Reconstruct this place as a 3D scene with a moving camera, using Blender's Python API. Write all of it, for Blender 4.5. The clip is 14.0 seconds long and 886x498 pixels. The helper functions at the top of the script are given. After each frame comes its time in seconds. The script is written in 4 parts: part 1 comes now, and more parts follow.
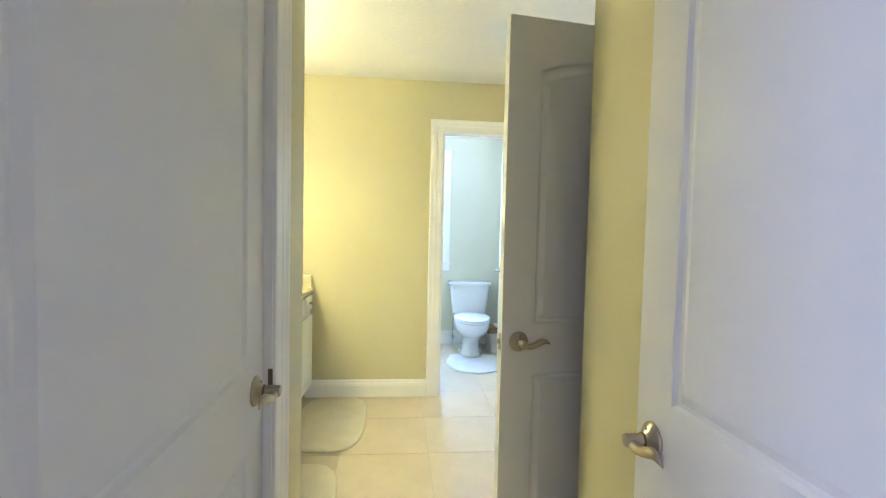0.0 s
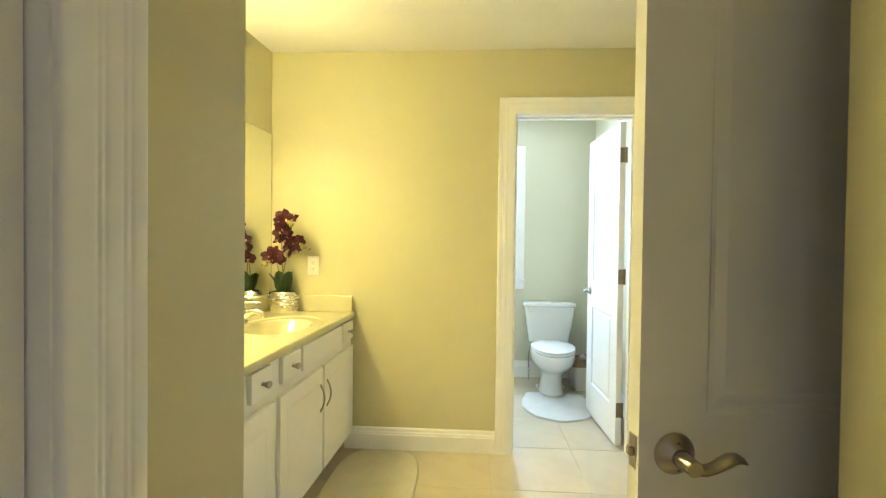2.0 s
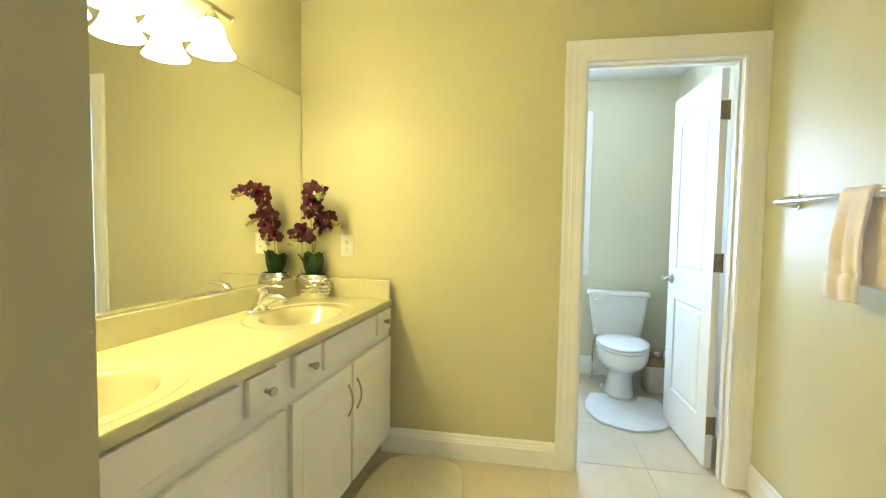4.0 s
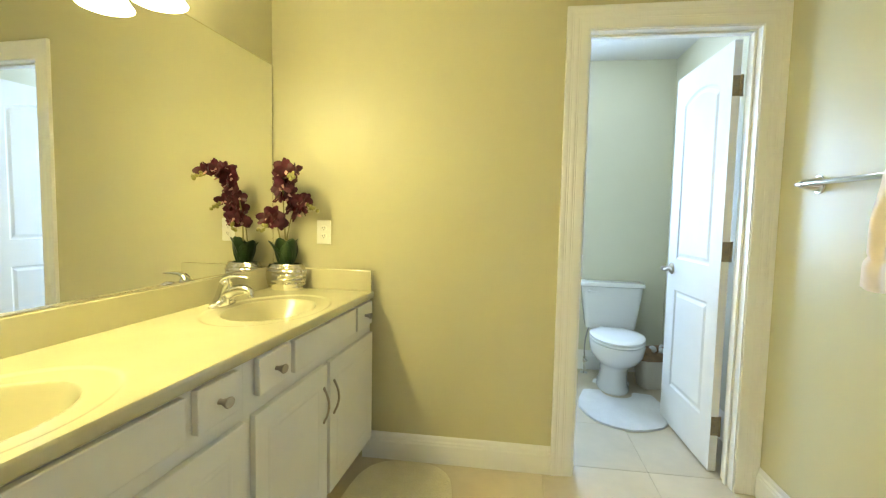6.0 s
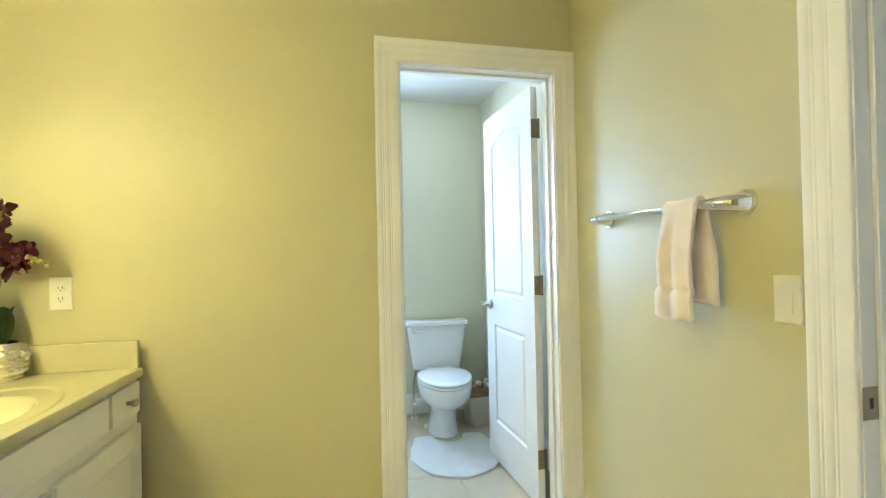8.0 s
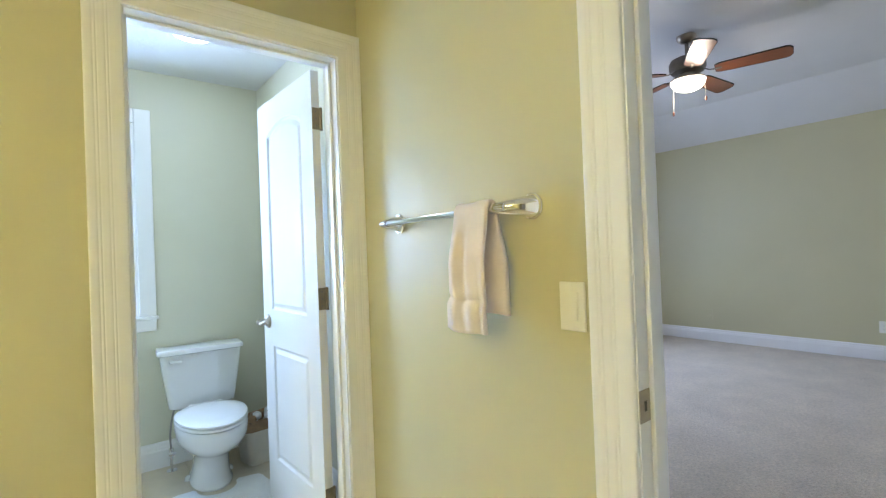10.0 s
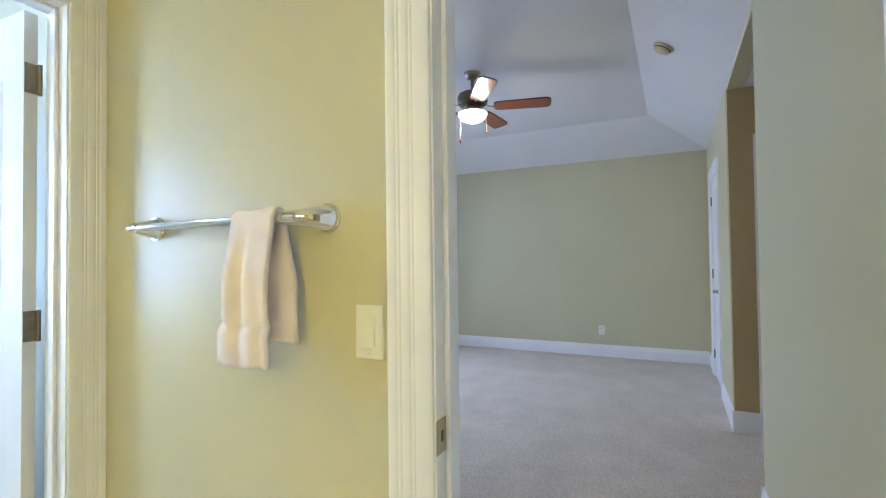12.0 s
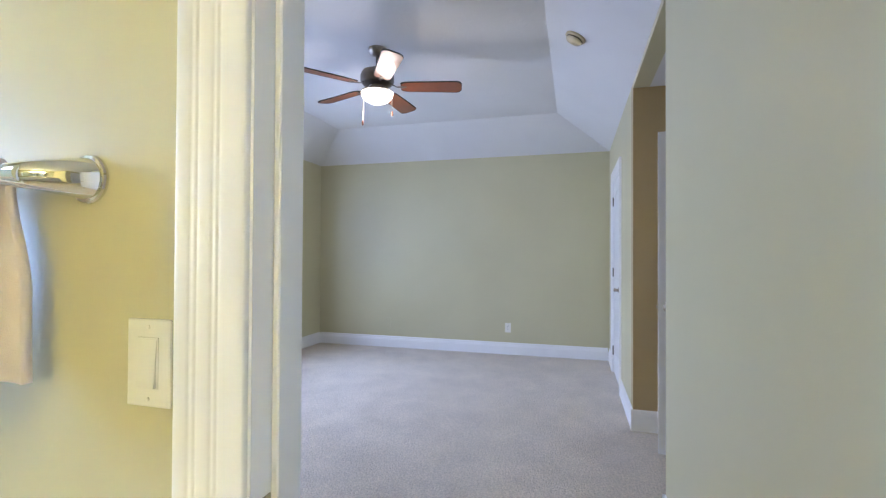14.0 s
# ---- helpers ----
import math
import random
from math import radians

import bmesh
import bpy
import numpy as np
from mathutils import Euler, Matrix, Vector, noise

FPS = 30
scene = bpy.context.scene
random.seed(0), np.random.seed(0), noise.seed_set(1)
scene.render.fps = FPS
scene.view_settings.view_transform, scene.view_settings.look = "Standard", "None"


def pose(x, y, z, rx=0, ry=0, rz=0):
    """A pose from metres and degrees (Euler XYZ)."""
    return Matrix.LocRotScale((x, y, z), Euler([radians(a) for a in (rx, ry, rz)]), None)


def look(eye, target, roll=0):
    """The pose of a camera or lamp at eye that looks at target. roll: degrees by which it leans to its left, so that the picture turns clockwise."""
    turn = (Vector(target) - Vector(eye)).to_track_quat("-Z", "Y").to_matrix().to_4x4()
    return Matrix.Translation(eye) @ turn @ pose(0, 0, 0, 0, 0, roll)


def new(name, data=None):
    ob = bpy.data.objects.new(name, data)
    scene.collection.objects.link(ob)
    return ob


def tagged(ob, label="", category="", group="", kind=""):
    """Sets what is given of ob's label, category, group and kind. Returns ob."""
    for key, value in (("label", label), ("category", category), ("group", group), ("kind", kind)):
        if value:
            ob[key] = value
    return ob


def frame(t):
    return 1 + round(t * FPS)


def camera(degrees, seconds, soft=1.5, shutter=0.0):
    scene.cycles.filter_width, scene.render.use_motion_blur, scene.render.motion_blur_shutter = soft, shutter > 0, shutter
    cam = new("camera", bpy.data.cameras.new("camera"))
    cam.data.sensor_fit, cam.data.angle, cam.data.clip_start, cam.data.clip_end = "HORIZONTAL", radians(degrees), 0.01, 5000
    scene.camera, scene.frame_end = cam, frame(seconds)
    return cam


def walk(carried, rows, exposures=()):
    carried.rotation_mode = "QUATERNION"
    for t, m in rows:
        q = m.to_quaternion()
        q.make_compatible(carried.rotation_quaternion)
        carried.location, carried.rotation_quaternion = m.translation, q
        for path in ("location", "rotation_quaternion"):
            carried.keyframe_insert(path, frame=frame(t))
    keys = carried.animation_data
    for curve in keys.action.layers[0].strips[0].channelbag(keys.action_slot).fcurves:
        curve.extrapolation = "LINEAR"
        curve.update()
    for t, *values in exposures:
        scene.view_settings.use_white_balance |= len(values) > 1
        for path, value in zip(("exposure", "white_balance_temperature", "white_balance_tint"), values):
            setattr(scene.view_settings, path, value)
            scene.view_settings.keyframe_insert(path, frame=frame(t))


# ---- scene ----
cam = camera(87.4, 14.0, soft=1.25)
PATH = [
    (0, (0.553, 0.599, 1.317), (0.743, 2.588, 1.226), 1.3),
    (0.5, (0.574, 0.79, 1.301), (0.678, 2.785, 1.215), 1.3),
    (1, (0.591, 1.024, 1.301), (0.608, 3.022, 1.224), 1.4),
    (1.5, (0.607, 1.19, 1.284), (0.562, 3.188, 1.235), 1.1),
    (2, (0.629, 1.362, 1.28), (0.504, 3.358, 1.247), 0.7),
    (2.5, (0.628, 1.513, 1.284), (0.447, 3.504, 1.258), 0.4),
    (3, (0.628, 1.618, 1.273), (0.363, 3.6, 1.23), 0.4),
    (5.3, (0.573, 1.936, 1.22), (0.196, 3.893, 1.054), 1.0),
    (5.5, (0.567, 1.954, 1.216), (0.208, 3.914, 1.051), 1.1),
    (6, (0.561, 1.99, 1.215), (0.276, 3.964, 1.07), 1.2),
    (6.5, (0.564, 2.034, 1.223), (0.381, 4.023, 1.122), 1.1),
    (7, (0.564, 2.1, 1.234), (0.56, 4.1, 1.188), 0.6),
    (7.5, (0.578, 2.17, 1.236), (0.805, 4.157, 1.237), -0.3),
    (10, (0.756, 2.466, 1.246), (1.994, 4.036, 1.262), -2.2),
    (10.5, (0.774, 2.508, 1.259), (2.181, 3.929, 1.275), -1.7),
    (11, (0.799, 2.537, 1.263), (2.35, 3.799, 1.287), -1.3),
    (11.5, (0.822, 2.552, 1.262), (2.517, 3.613, 1.297), -0.9),
    (12, (0.854, 2.558, 1.261), (2.644, 3.448, 1.304), -0.7),
    (12.5, (0.896, 2.564, 1.262), (2.754, 3.302, 1.312), -0.3),
    (13, (0.945, 2.569, 1.259), (2.835, 3.223, 1.309), 0.2),
    (13.5, (1.049, 2.578, 1.247), (2.951, 3.193, 1.289), 0.4),
    (14, (1.188, 2.601, 1.253), (3.113, 3.144, 1.277), 0.3),
]
walk(cam, [(t, look(eye, target, roll)) for t, eye, target, roll in PATH],
     exposures=[(0.0, 0.96, 5600, 17), (0.9, 0.80, 7000, 10), (2.0, 0.74, 7200, 9), (3.2, 0.69, 7000, 9), (5.5, 0.44, 6500, 10), (7.5, 0.42, 6400, 10),
                (10.0, 0.33, 6050, 15), (11.5, 0.34, 5950, 16), (13.0, 0.58, 5650, 20), (14.0, 0.66, 5700, 21)])

# ---- world, sun and exposure ----
world = bpy.data.worlds.new("sky")
scene.world = world
world.use_nodes = True
wn = world.node_tree
sky = wn.nodes.new("ShaderNodeTexSky")
sky.sky_type = "NISHITA"
sky.sun_disc = False
sky.sun_elevation, sky.sun_rotation = radians(52), radians(160)
wn.links.new(sky.outputs[0], wn.nodes["Background"].inputs[0])
wn.nodes["Background"].inputs[1].default_value = 0.12

sun_data = bpy.data.lights.new("sun", "SUN")
sun_data.energy, sun_data.angle, sun_data.color = 3.0, radians(0.5), (1.0, 0.95, 0.88)
sun = new("sun", sun_data)
az, el = radians(160), radians(52)
sun.matrix_world = look((0, 0, 0), (-math.sin(az) * math.cos(el), -math.cos(az) * math.cos(el), -math.sin(el)))

DAY = (0.44, 0.65, 1.0)
WARM = (1.0, 0.88, 0.35)
DAY_BED = (0.54, 0.69, 1.0)
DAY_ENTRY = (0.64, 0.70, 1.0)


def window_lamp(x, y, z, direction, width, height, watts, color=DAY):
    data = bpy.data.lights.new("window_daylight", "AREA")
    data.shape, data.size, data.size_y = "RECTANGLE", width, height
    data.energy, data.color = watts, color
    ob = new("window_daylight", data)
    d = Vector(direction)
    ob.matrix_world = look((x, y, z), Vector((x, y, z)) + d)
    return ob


window_lamp(0.72, 5.97, 1.53, (0, -1, 0.05), 0.60, 1.10, 37)      # toilet room window
window_lamp(4.00, 6.50, 1.80, (0, -1, -0.45), 1.15, 1.25, 41, DAY_BED)      # bedroom windows
window_lamp(5.60, 6.50, 1.80, (0, -1, -0.45), 1.15, 1.25, 41, DAY_BED)
window_lamp(-1.33, -0.9, 1.50, (1, 0, 0), 1.00, 1.35, 31, DAY_ENTRY)      # added bluish light in the unseen entry room's window


def bulb(x, y, z, watts, color, radius=0.03):
    data = bpy.data.lights.new("bulb", "POINT")
    data.energy, data.color, data.shadow_soft_size = watts, color, radius
    ob = new("bulb", data)
    ob.location = (x, y, z)
    return ob


# ---- materials ----
def noise_color(nt, color, scale, amount, coord, detail=4.0):
    """Two tones of one colour, mixed by noise."""
    n = nt.nodes.new("ShaderNodeTexNoise")
    n.inputs["Scale"].default_value, n.inputs["Detail"].default_value = scale, detail
    nt.links.new(coord, n.inputs["Vector"])
    ramp = nt.nodes.new("ShaderNodeMapRange")
    ramp.inputs[1].default_value, ramp.inputs[2].default_value = 0.3, 0.7
    nt.links.new(n.outputs["Fac"], ramp.inputs[0])
    mix = nt.nodes.new("ShaderNodeMix")
    mix.data_type = "RGBA"
    mix.inputs[6].default_value = (*[c * (1 - amount) for c in color], 1)
    mix.inputs[7].default_value = (*[min(1, c * (1 + amount)) for c in color], 1)
    nt.links.new(ramp.outputs[0], mix.inputs[0])
    return mix.outputs[2], n


def material(name, color, rough=0.5, metal=0.0, var=0.04, var_scale=3.0, bump=0.0, bump_scale=200.0, bump_dist=0.002,
             rough_var=0.0, coat=0.0, sheen=0.0, spec=0.5, per_object=0.0, subsurface=0.0, fine=0.0, fine_scale=60.0):
    m = bpy.data.materials.new(name)
    m.use_nodes = True
    nt = m.node_tree
    b = nt.nodes["Principled BSDF"]
    coord = nt.nodes.new("ShaderNodeTexCoord").outputs["Object"]
    out, n = noise_color(nt, color, var_scale, var, coord)
    if fine:
        n2 = nt.nodes.new("ShaderNodeTexNoise")
        n2.inputs["Scale"].default_value, n2.inputs["Detail"].default_value = fine_scale, 6.0
        nt.links.new(coord, n2.inputs["Vector"])
        mr = nt.nodes.new("ShaderNodeMapRange")
        mr.inputs[1].default_value, mr.inputs[2].default_value = 0.3, 0.7
        mr.inputs[3].default_value, mr.inputs[4].default_value = 1 - fine, 1 + fine
        nt.links.new(n2.outputs["Fac"], mr.inputs[0])
        mul = nt.nodes.new("ShaderNodeVectorMath")
        mul.operation = "SCALE"
        nt.links.new(out, mul.inputs[0])
        nt.links.new(mr.outputs[0], mul.inputs["Scale"])
        out = mul.outputs[0]
    if per_object:
        info = nt.nodes.new("ShaderNodeObjectInfo")
        mr = nt.nodes.new("ShaderNodeMapRange")
        mr.inputs[3].default_value, mr.inputs[4].default_value = 1 - per_object, 1 + per_object
        nt.links.new(info.outputs["Random"], mr.inputs[0])
        mul = nt.nodes.new("ShaderNodeVectorMath")
        mul.operation = "SCALE"
        nt.links.new(out, mul.inputs[0])
        nt.links.new(mr.outputs[0], mul.inputs["Scale"])
        out = mul.outputs[0]
    nt.links.new(out, b.inputs["Base Color"])
    b.inputs["Roughness"].default_value, b.inputs["Metallic"].default_value = rough, metal
    b.inputs["Coat Weight"].default_value, b.inputs["Coat Roughness"].default_value = coat, 0.1
    b.inputs["Sheen Weight"].default_value = sheen
    b.inputs["Specular IOR Level"].default_value = spec
    if subsurface:
        b.inputs["Subsurface Weight"].default_value = subsurface
        b.inputs["Subsurface Radius"].default_value = (0.02, 0.015, 0.01)
    if rough_var:
        mr = nt.nodes.new("ShaderNodeMapRange")
        mr.inputs[1].default_value, mr.inputs[2].default_value = 0.3, 0.7
        mr.inputs[3].default_value, mr.inputs[4].default_value = rough - rough_var, rough + rough_var
        nt.links.new(n.outputs["Fac"], mr.inputs[0])
        nt.links.new(mr.outputs[0], b.inputs["Roughness"])
    if bump:
        t = nt.nodes.new("ShaderNodeTexNoise")
        t.inputs["Scale"].default_value, t.inputs["Detail"].default_value = bump_scale, 3.0
        nt.links.new(coord, t.inputs["Vector"])
        bp = nt.nodes.new("ShaderNodeBump")
        bp.inputs["Strength"].default_value, bp.inputs["Distance"].default_value = bump, bump_dist
        nt.links.new(t.outputs["Fac"], bp.inputs["Height"])
        nt.links.new(bp.outputs[0], b.inputs["Normal"])
    return m


def glow(name, color, strength, base=(0.85, 0.83, 0.78)):
    m = material(name, base, 0.35, var=0.02)
    b = m.node_tree.nodes["Principled BSDF"]
    b.inputs["Emission Color"].default_value = (*color, 1)
    b.inputs["Emission Strength"].default_value = strength
    return m


def wood(name, dark, light, scale):
    m = bpy.data.materials.new(name)
    m.use_nodes = True
    nt = m.node_tree
    b = nt.nodes["Principled BSDF"]
    coord = nt.nodes.new("ShaderNodeTexCoord").outputs["Object"]
    mp = nt.nodes.new("ShaderNodeMapping")
    mp.inputs["Scale"].default_value = scale
    nt.links.new(coord, mp.inputs["Vector"])
    n = nt.nodes.new("ShaderNodeTexNoise")
    n.inputs["Scale"].default_value, n.inputs["Detail"].default_value, n.inputs["Distortion"].default_value = 6, 6, 0.8
    nt.links.new(mp.outputs[0], n.inputs["Vector"])
    mix = nt.nodes.new("ShaderNodeMix")
    mix.data_type = "RGBA"
    mix.inputs[6].default_value, mix.inputs[7].default_value = (*dark, 1), (*light, 1)
    nt.links.new(n.outputs["Fac"], mix.inputs[0])
    nt.links.new(mix.outputs[2], b.inputs["Base Color"])
    b.inputs["Roughness"].default_value = 0.32
    b.inputs["Coat Weight"].default_value = 0.3
    return m


M_WALL = material("wall_paint", (0.61, 0.565, 0.35), 0.41, var=0.03, var_scale=1.3, bump=0.12, bump_scale=200, bump_dist=0.0012, rough_var=0.03, spec=0.43)
# same beige paint, with the toilet room's cool daylight mixed into the colour
M_WALL_DAYLIT = material("wall_paint_daylit", (0.70, 0.68, 0.53), 0.41, var=0.03, var_scale=1.3, bump=0.12, bump_scale=200, bump_dist=0.0012, rough_var=0.03, spec=0.43)
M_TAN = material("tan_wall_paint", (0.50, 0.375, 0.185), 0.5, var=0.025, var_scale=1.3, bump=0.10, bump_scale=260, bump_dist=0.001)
M_CEIL = material("ceiling_paint", (0.78, 0.77, 0.74), 0.8, var=0.02, var_scale=2, bump=0.5, bump_scale=38, bump_dist=0.004, spec=0.2)
M_TRIM = material("trim_paint", (0.90, 0.89, 0.87), 0.33, var=0.02, var_scale=4, bump=0.05, bump_scale=120, bump_dist=0.001)
M_DOOR = material("door_paint", (0.82, 0.81, 0.79), 0.55, spec=0.3, var=0.025, var_scale=2.5, bump=0.06, bump_scale=300, bump_dist=0.0006)
M_CAB = material("cabinet_paint", (0.88, 0.865, 0.82), 0.36, var=0.03, var_scale=3, bump=0.05, bump_scale=180, bump_dist=0.0008)
M_DARK = material("dark_gap", (0.05, 0.045, 0.04), 0.9)
M_MARBLE = material("cultured_marble", (0.60, 0.56, 0.36), 0.20, var=0.025, var_scale=5, coat=0.35, rough_var=0.03, fine=0.015, fine_scale=9)
M_TILE = material("floor_tile", (0.60, 0.515, 0.375), 0.32, var=0.06, var_scale=3.4, bump=0.06, bump_scale=30, bump_dist=0.002, rough_var=0.02, per_object=0.025, fine=0.03, fine_scale=16)
M_GROUT = material("grout", (0.585, 0.50, 0.365), 0.8, var=0.06, var_scale=6, bump=0.4, bump_scale=300)
M_CARPET = material("carpet_pile", (0.70, 0.605, 0.48), 0.95, var=0.08, var_scale=3.5, bump=1.0, bump_scale=95, bump_dist=0.014, sheen=0.25, spec=0.1, fine=0.15, fine_scale=75)
M_NICKEL = material("satin_nickel", (0.46, 0.41, 0.34), 0.30, 1.0, var=0.05, var_scale=30)
M_CHROME = material("chrome", (0.80, 0.80, 0.80), 0.06, 1.0, var=0.02, var_scale=20)
M_BRONZE = material("brushed_bronze", (0.22, 0.19, 0.16), 0.35, 1.0, var=0.08, var_scale=30)
M_MIRROR = material("mirror_silver", (0.90, 0.91, 0.88), 0.0, 1.0, var=0.0)
M_PORC = material("porcelain", (0.82, 0.82, 0.81), 0.10, var=0.01, coat=0.6)
M_SEAT = material("seat_plastic", (0.82, 0.82, 0.81), 0.22, var=0.01)
M_AGED = material("yellowed_plastic", (0.58, 0.49, 0.30), 0.45, var=0.08, var_scale=20)
M_PLASTIC = material("switch_plastic", (0.84, 0.82, 0.74), 0.32, var=0.02)
M_SLOT = material("slot_dark", (0.06, 0.055, 0.05), 0.6)
M_TOWEL = material("terry_cloth", (0.92, 0.81, 0.75), 0.95, var=0.06, var_scale=14, bump=0.55, bump_scale=650, bump_dist=0.002, sheen=0.5, spec=0.1)
M_RUG = material("rug_pile", (0.74, 0.675, 0.49), 0.95, var=0.06, var_scale=9, bump=1.0, bump_scale=200, bump_dist=0.008, sheen=0.4, spec=0.1, fine=0.08, fine_scale=150)
M_RUG_WHITE = material("white_rug_pile", (0.80, 0.80, 0.79), 0.95, var=0.05, var_scale=9, bump=1.0, bump_scale=200, bump_dist=0.008, sheen=0.4, spec=0.1, fine=0.06, fine_scale=150)
M_PETAL = material("maroon_petal", (0.080, 0.006, 0.016), 0.5, var=0.4, var_scale=30, sheen=0.0)
M_LIP = material("petal_lip", (0.55, 0.30, 0.25), 0.6, var=0.3, var_scale=60)
M_LEAF = material("leaf_green", (0.022, 0.058, 0.016), 0.38, var=0.3, var_scale=14)
M_STEM = material("stem_green", (0.30, 0.27, 0.10), 0.6, var=0.2, var_scale=20)
M_BUD = material("bud_green", (0.32, 0.30, 0.08), 0.5, var=0.2, var_scale=40)
M_SILVER = material("hammered_silver", (0.72, 0.68, 0.60), 0.18, 1.0, var=0.08, var_scale=18)
M_SOIL = material("moss_soil", (0.05, 0.045, 0.03), 0.95, var=0.4, var_scale=60, bump=1.0, bump_scale=120)
M_BLADE = wood("blade_wood", (0.15, 0.040, 0.014), (0.36, 0.11, 0.04), (3, 30, 30))
M_SHADE = glow("frosted_shade", (1.0, 0.90, 0.44), 27.0)
M_BOWL = glow("frosted_bowl", (1.0, 0.90, 0.72), 4.5)
M_WC_GLOW = glow("dome_glass", (0.82, 0.93, 1.0), 20.0)
M_CAN = material("beige_plastic", (0.80, 0.75, 0.66), 0.45, var=0.05, var_scale=8)
M_HINGE = material("aged_brass", (0.27, 0.22, 0.145), 0.38, var=0.12, var_scale=30, metal=1.0)
M_LINER = material("bin_liner", (0.30, 0.18, 0.09), 0.5, var=0.3, var_scale=25)
M_GLASS = bpy.data.materials.new("window_glass")
M_GLASS.use_nodes = True
_g = M_GLASS.node_tree.nodes["Principled BSDF"]
_g.inputs["Transmission Weight"].default_value, _g.inputs["Roughness"].default_value, _g.inputs["IOR"].default_value = 1.0, 0.0, 1.45
M_BLIND = material("blind_fabric", (0.75, 0.75, 0.73), 0.7, var=0.05, var_scale=12)
M_LAWN = material("lawn", (0.07, 0.12, 0.035), 0.95, var=0.3, var_scale=0.6, bump=1.0, bump_scale=20, bump_dist=0.05)
M_STEEL = material("braided_steel", (0.35, 0.34, 0.32), 0.4, 1.0, var=0.2, var_scale=90)

# ---- mesh helpers ----
Z = Vector((0, 0, 1))


def mesh_of(bm, name, mats, smooth=False):
    bmesh.ops.recalc_face_normals(bm, faces=bm.faces)
    me = bpy.data.meshes.new(name)
    bm.to_mesh(me)
    bm.free()
    for m in (mats if isinstance(mats, (list, tuple)) else [mats]):
        me.materials.append(m)
    if smooth:
        me.polygons.foreach_set("use_smooth", [True] * len(me.polygons))
        me.set_sharp_from_angle(angle=radians(38))
    return me


def part(name, bm, mats, parent=None, label="", smooth=False, at=None):
    ob = new(name, mesh_of(bm, name, mats, smooth))
    if parent is not None:
        ob.parent = parent
    if at is not None:
        ob.matrix_basis = at
    if label:
        ob["label"] = label
    return ob


def thing(name, label, category, at=None, group="", kind=""):
    ob = new(name)
    ob.empty_display_size = 0.1
    if at is not None:
        ob.matrix_basis = at
    return tagged(ob, label, category, group, kind)


def add_box(bm, x0, x1, y0, y1, z0, z1, bevel=0.0, segs=1):
    vs = [bm.verts.new(p) for p in ((x0, y0, z0), (x1, y0, z0), (x1, y1, z0), (x0, y1, z0), (x0, y0, z1), (x1, y0, z1), (x1, y1, z1), (x0, y1, z1))]
    fs = [bm.faces.new([vs[i] for i in q]) for q in ((3, 2, 1, 0), (4, 5, 6, 7), (0, 1, 5, 4), (1, 2, 6, 5), (2, 3, 7, 6), (3, 0, 4, 7))]
    if bevel:
        es = {e for f in fs for e in f.edges}
        bmesh.ops.bevel(bm, geom=list(es), offset=bevel, segments=segs, affect="EDGES", profile=0.5)
    return bm


def box(*a, **k):
    return add_box(bmesh.new(), *a, **k)


def add_loft(bm, rings, cap=True, closed=True):
    """Skin of quads between rings of equal length."""
    vr = [[bm.verts.new(p) for p in r] for r in rings]
    n = len(vr[0])
    for a, b in zip(vr, vr[1:]):
        for i in range(n if closed else n - 1):
            j = (i + 1) % n
            bm.faces.new((a[i], a[j], b[j], b[i]))
    if cap and closed:
        bm.faces.new(vr[0][::-1])
        bm.faces.new(vr[-1])
    return bm


def lathe(profile, segs=32, cap=True, sx=1.0, sy=1.0):
    """Turned body round z from (radius, height) pairs."""
    rings = []
    for r, h in profile:
        rings.append([Vector((sx * r * math.cos(2 * math.pi * i / segs), sy * r * math.sin(2 * math.pi * i / segs), h)) for i in range(segs)])
    return add_loft(bmesh.new(), rings, cap)


def tube(points, radii, segs=12, flat=1.0, up=Z):
    """Round rod through points with a radius at each; flat squeezes it along up."""
    pts = [Vector(p) for p in points]
    rings = []
    for i, p in enumerate(pts):
        d = (pts[min(i + 1, len(pts) - 1)] - pts[max(i - 1, 0)]).normalized()
        s = d.cross(up)
        if s.length < 1e-4:
            s = d.cross(Vector((1, 0, 0)))
        s.normalize()
        u = s.cross(d).normalized()
        r = radii[i] if isinstance(radii, (list, tuple)) else radii
        rings.append([p + s * r * math.cos(2 * math.pi * k / segs) + u * r * flat * math.sin(2 * math.pi * k / segs) for k in range(segs)])
    return add_loft(bmesh.new(), rings)


def arc(p0, p1, p2, n=10):
    """Points on a quadratic curve."""
    p0, p1, p2 = Vector(p0), Vector(p1), Vector(p2)
    return [(1 - t) ** 2 * p0 + 2 * t * (1 - t) * p1 + t * t * p2 for t in [i / n for i in range(n + 1)]]


def join(*bms):
    out = bmesh.new()
    for b in bms:
        me = bpy.data.meshes.new("tmp")
        b.to_mesh(me)
        b.free()
        out.from_mesh(me)
        bpy.data.meshes.remove(me)
    return out


def moved(bm, m):
    bmesh.ops.transform(bm, matrix=m, verts=bm.verts)
    return bm


def facing(origin, d):
    """A wall's own axes: x along it, y out of it towards d, z up."""
    d = Vector(d).normalized()
    a = d.cross(Z)
    m = Matrix((a, d, Z)).transposed().to_4x4()
    return Matrix.Translation(origin) @ m


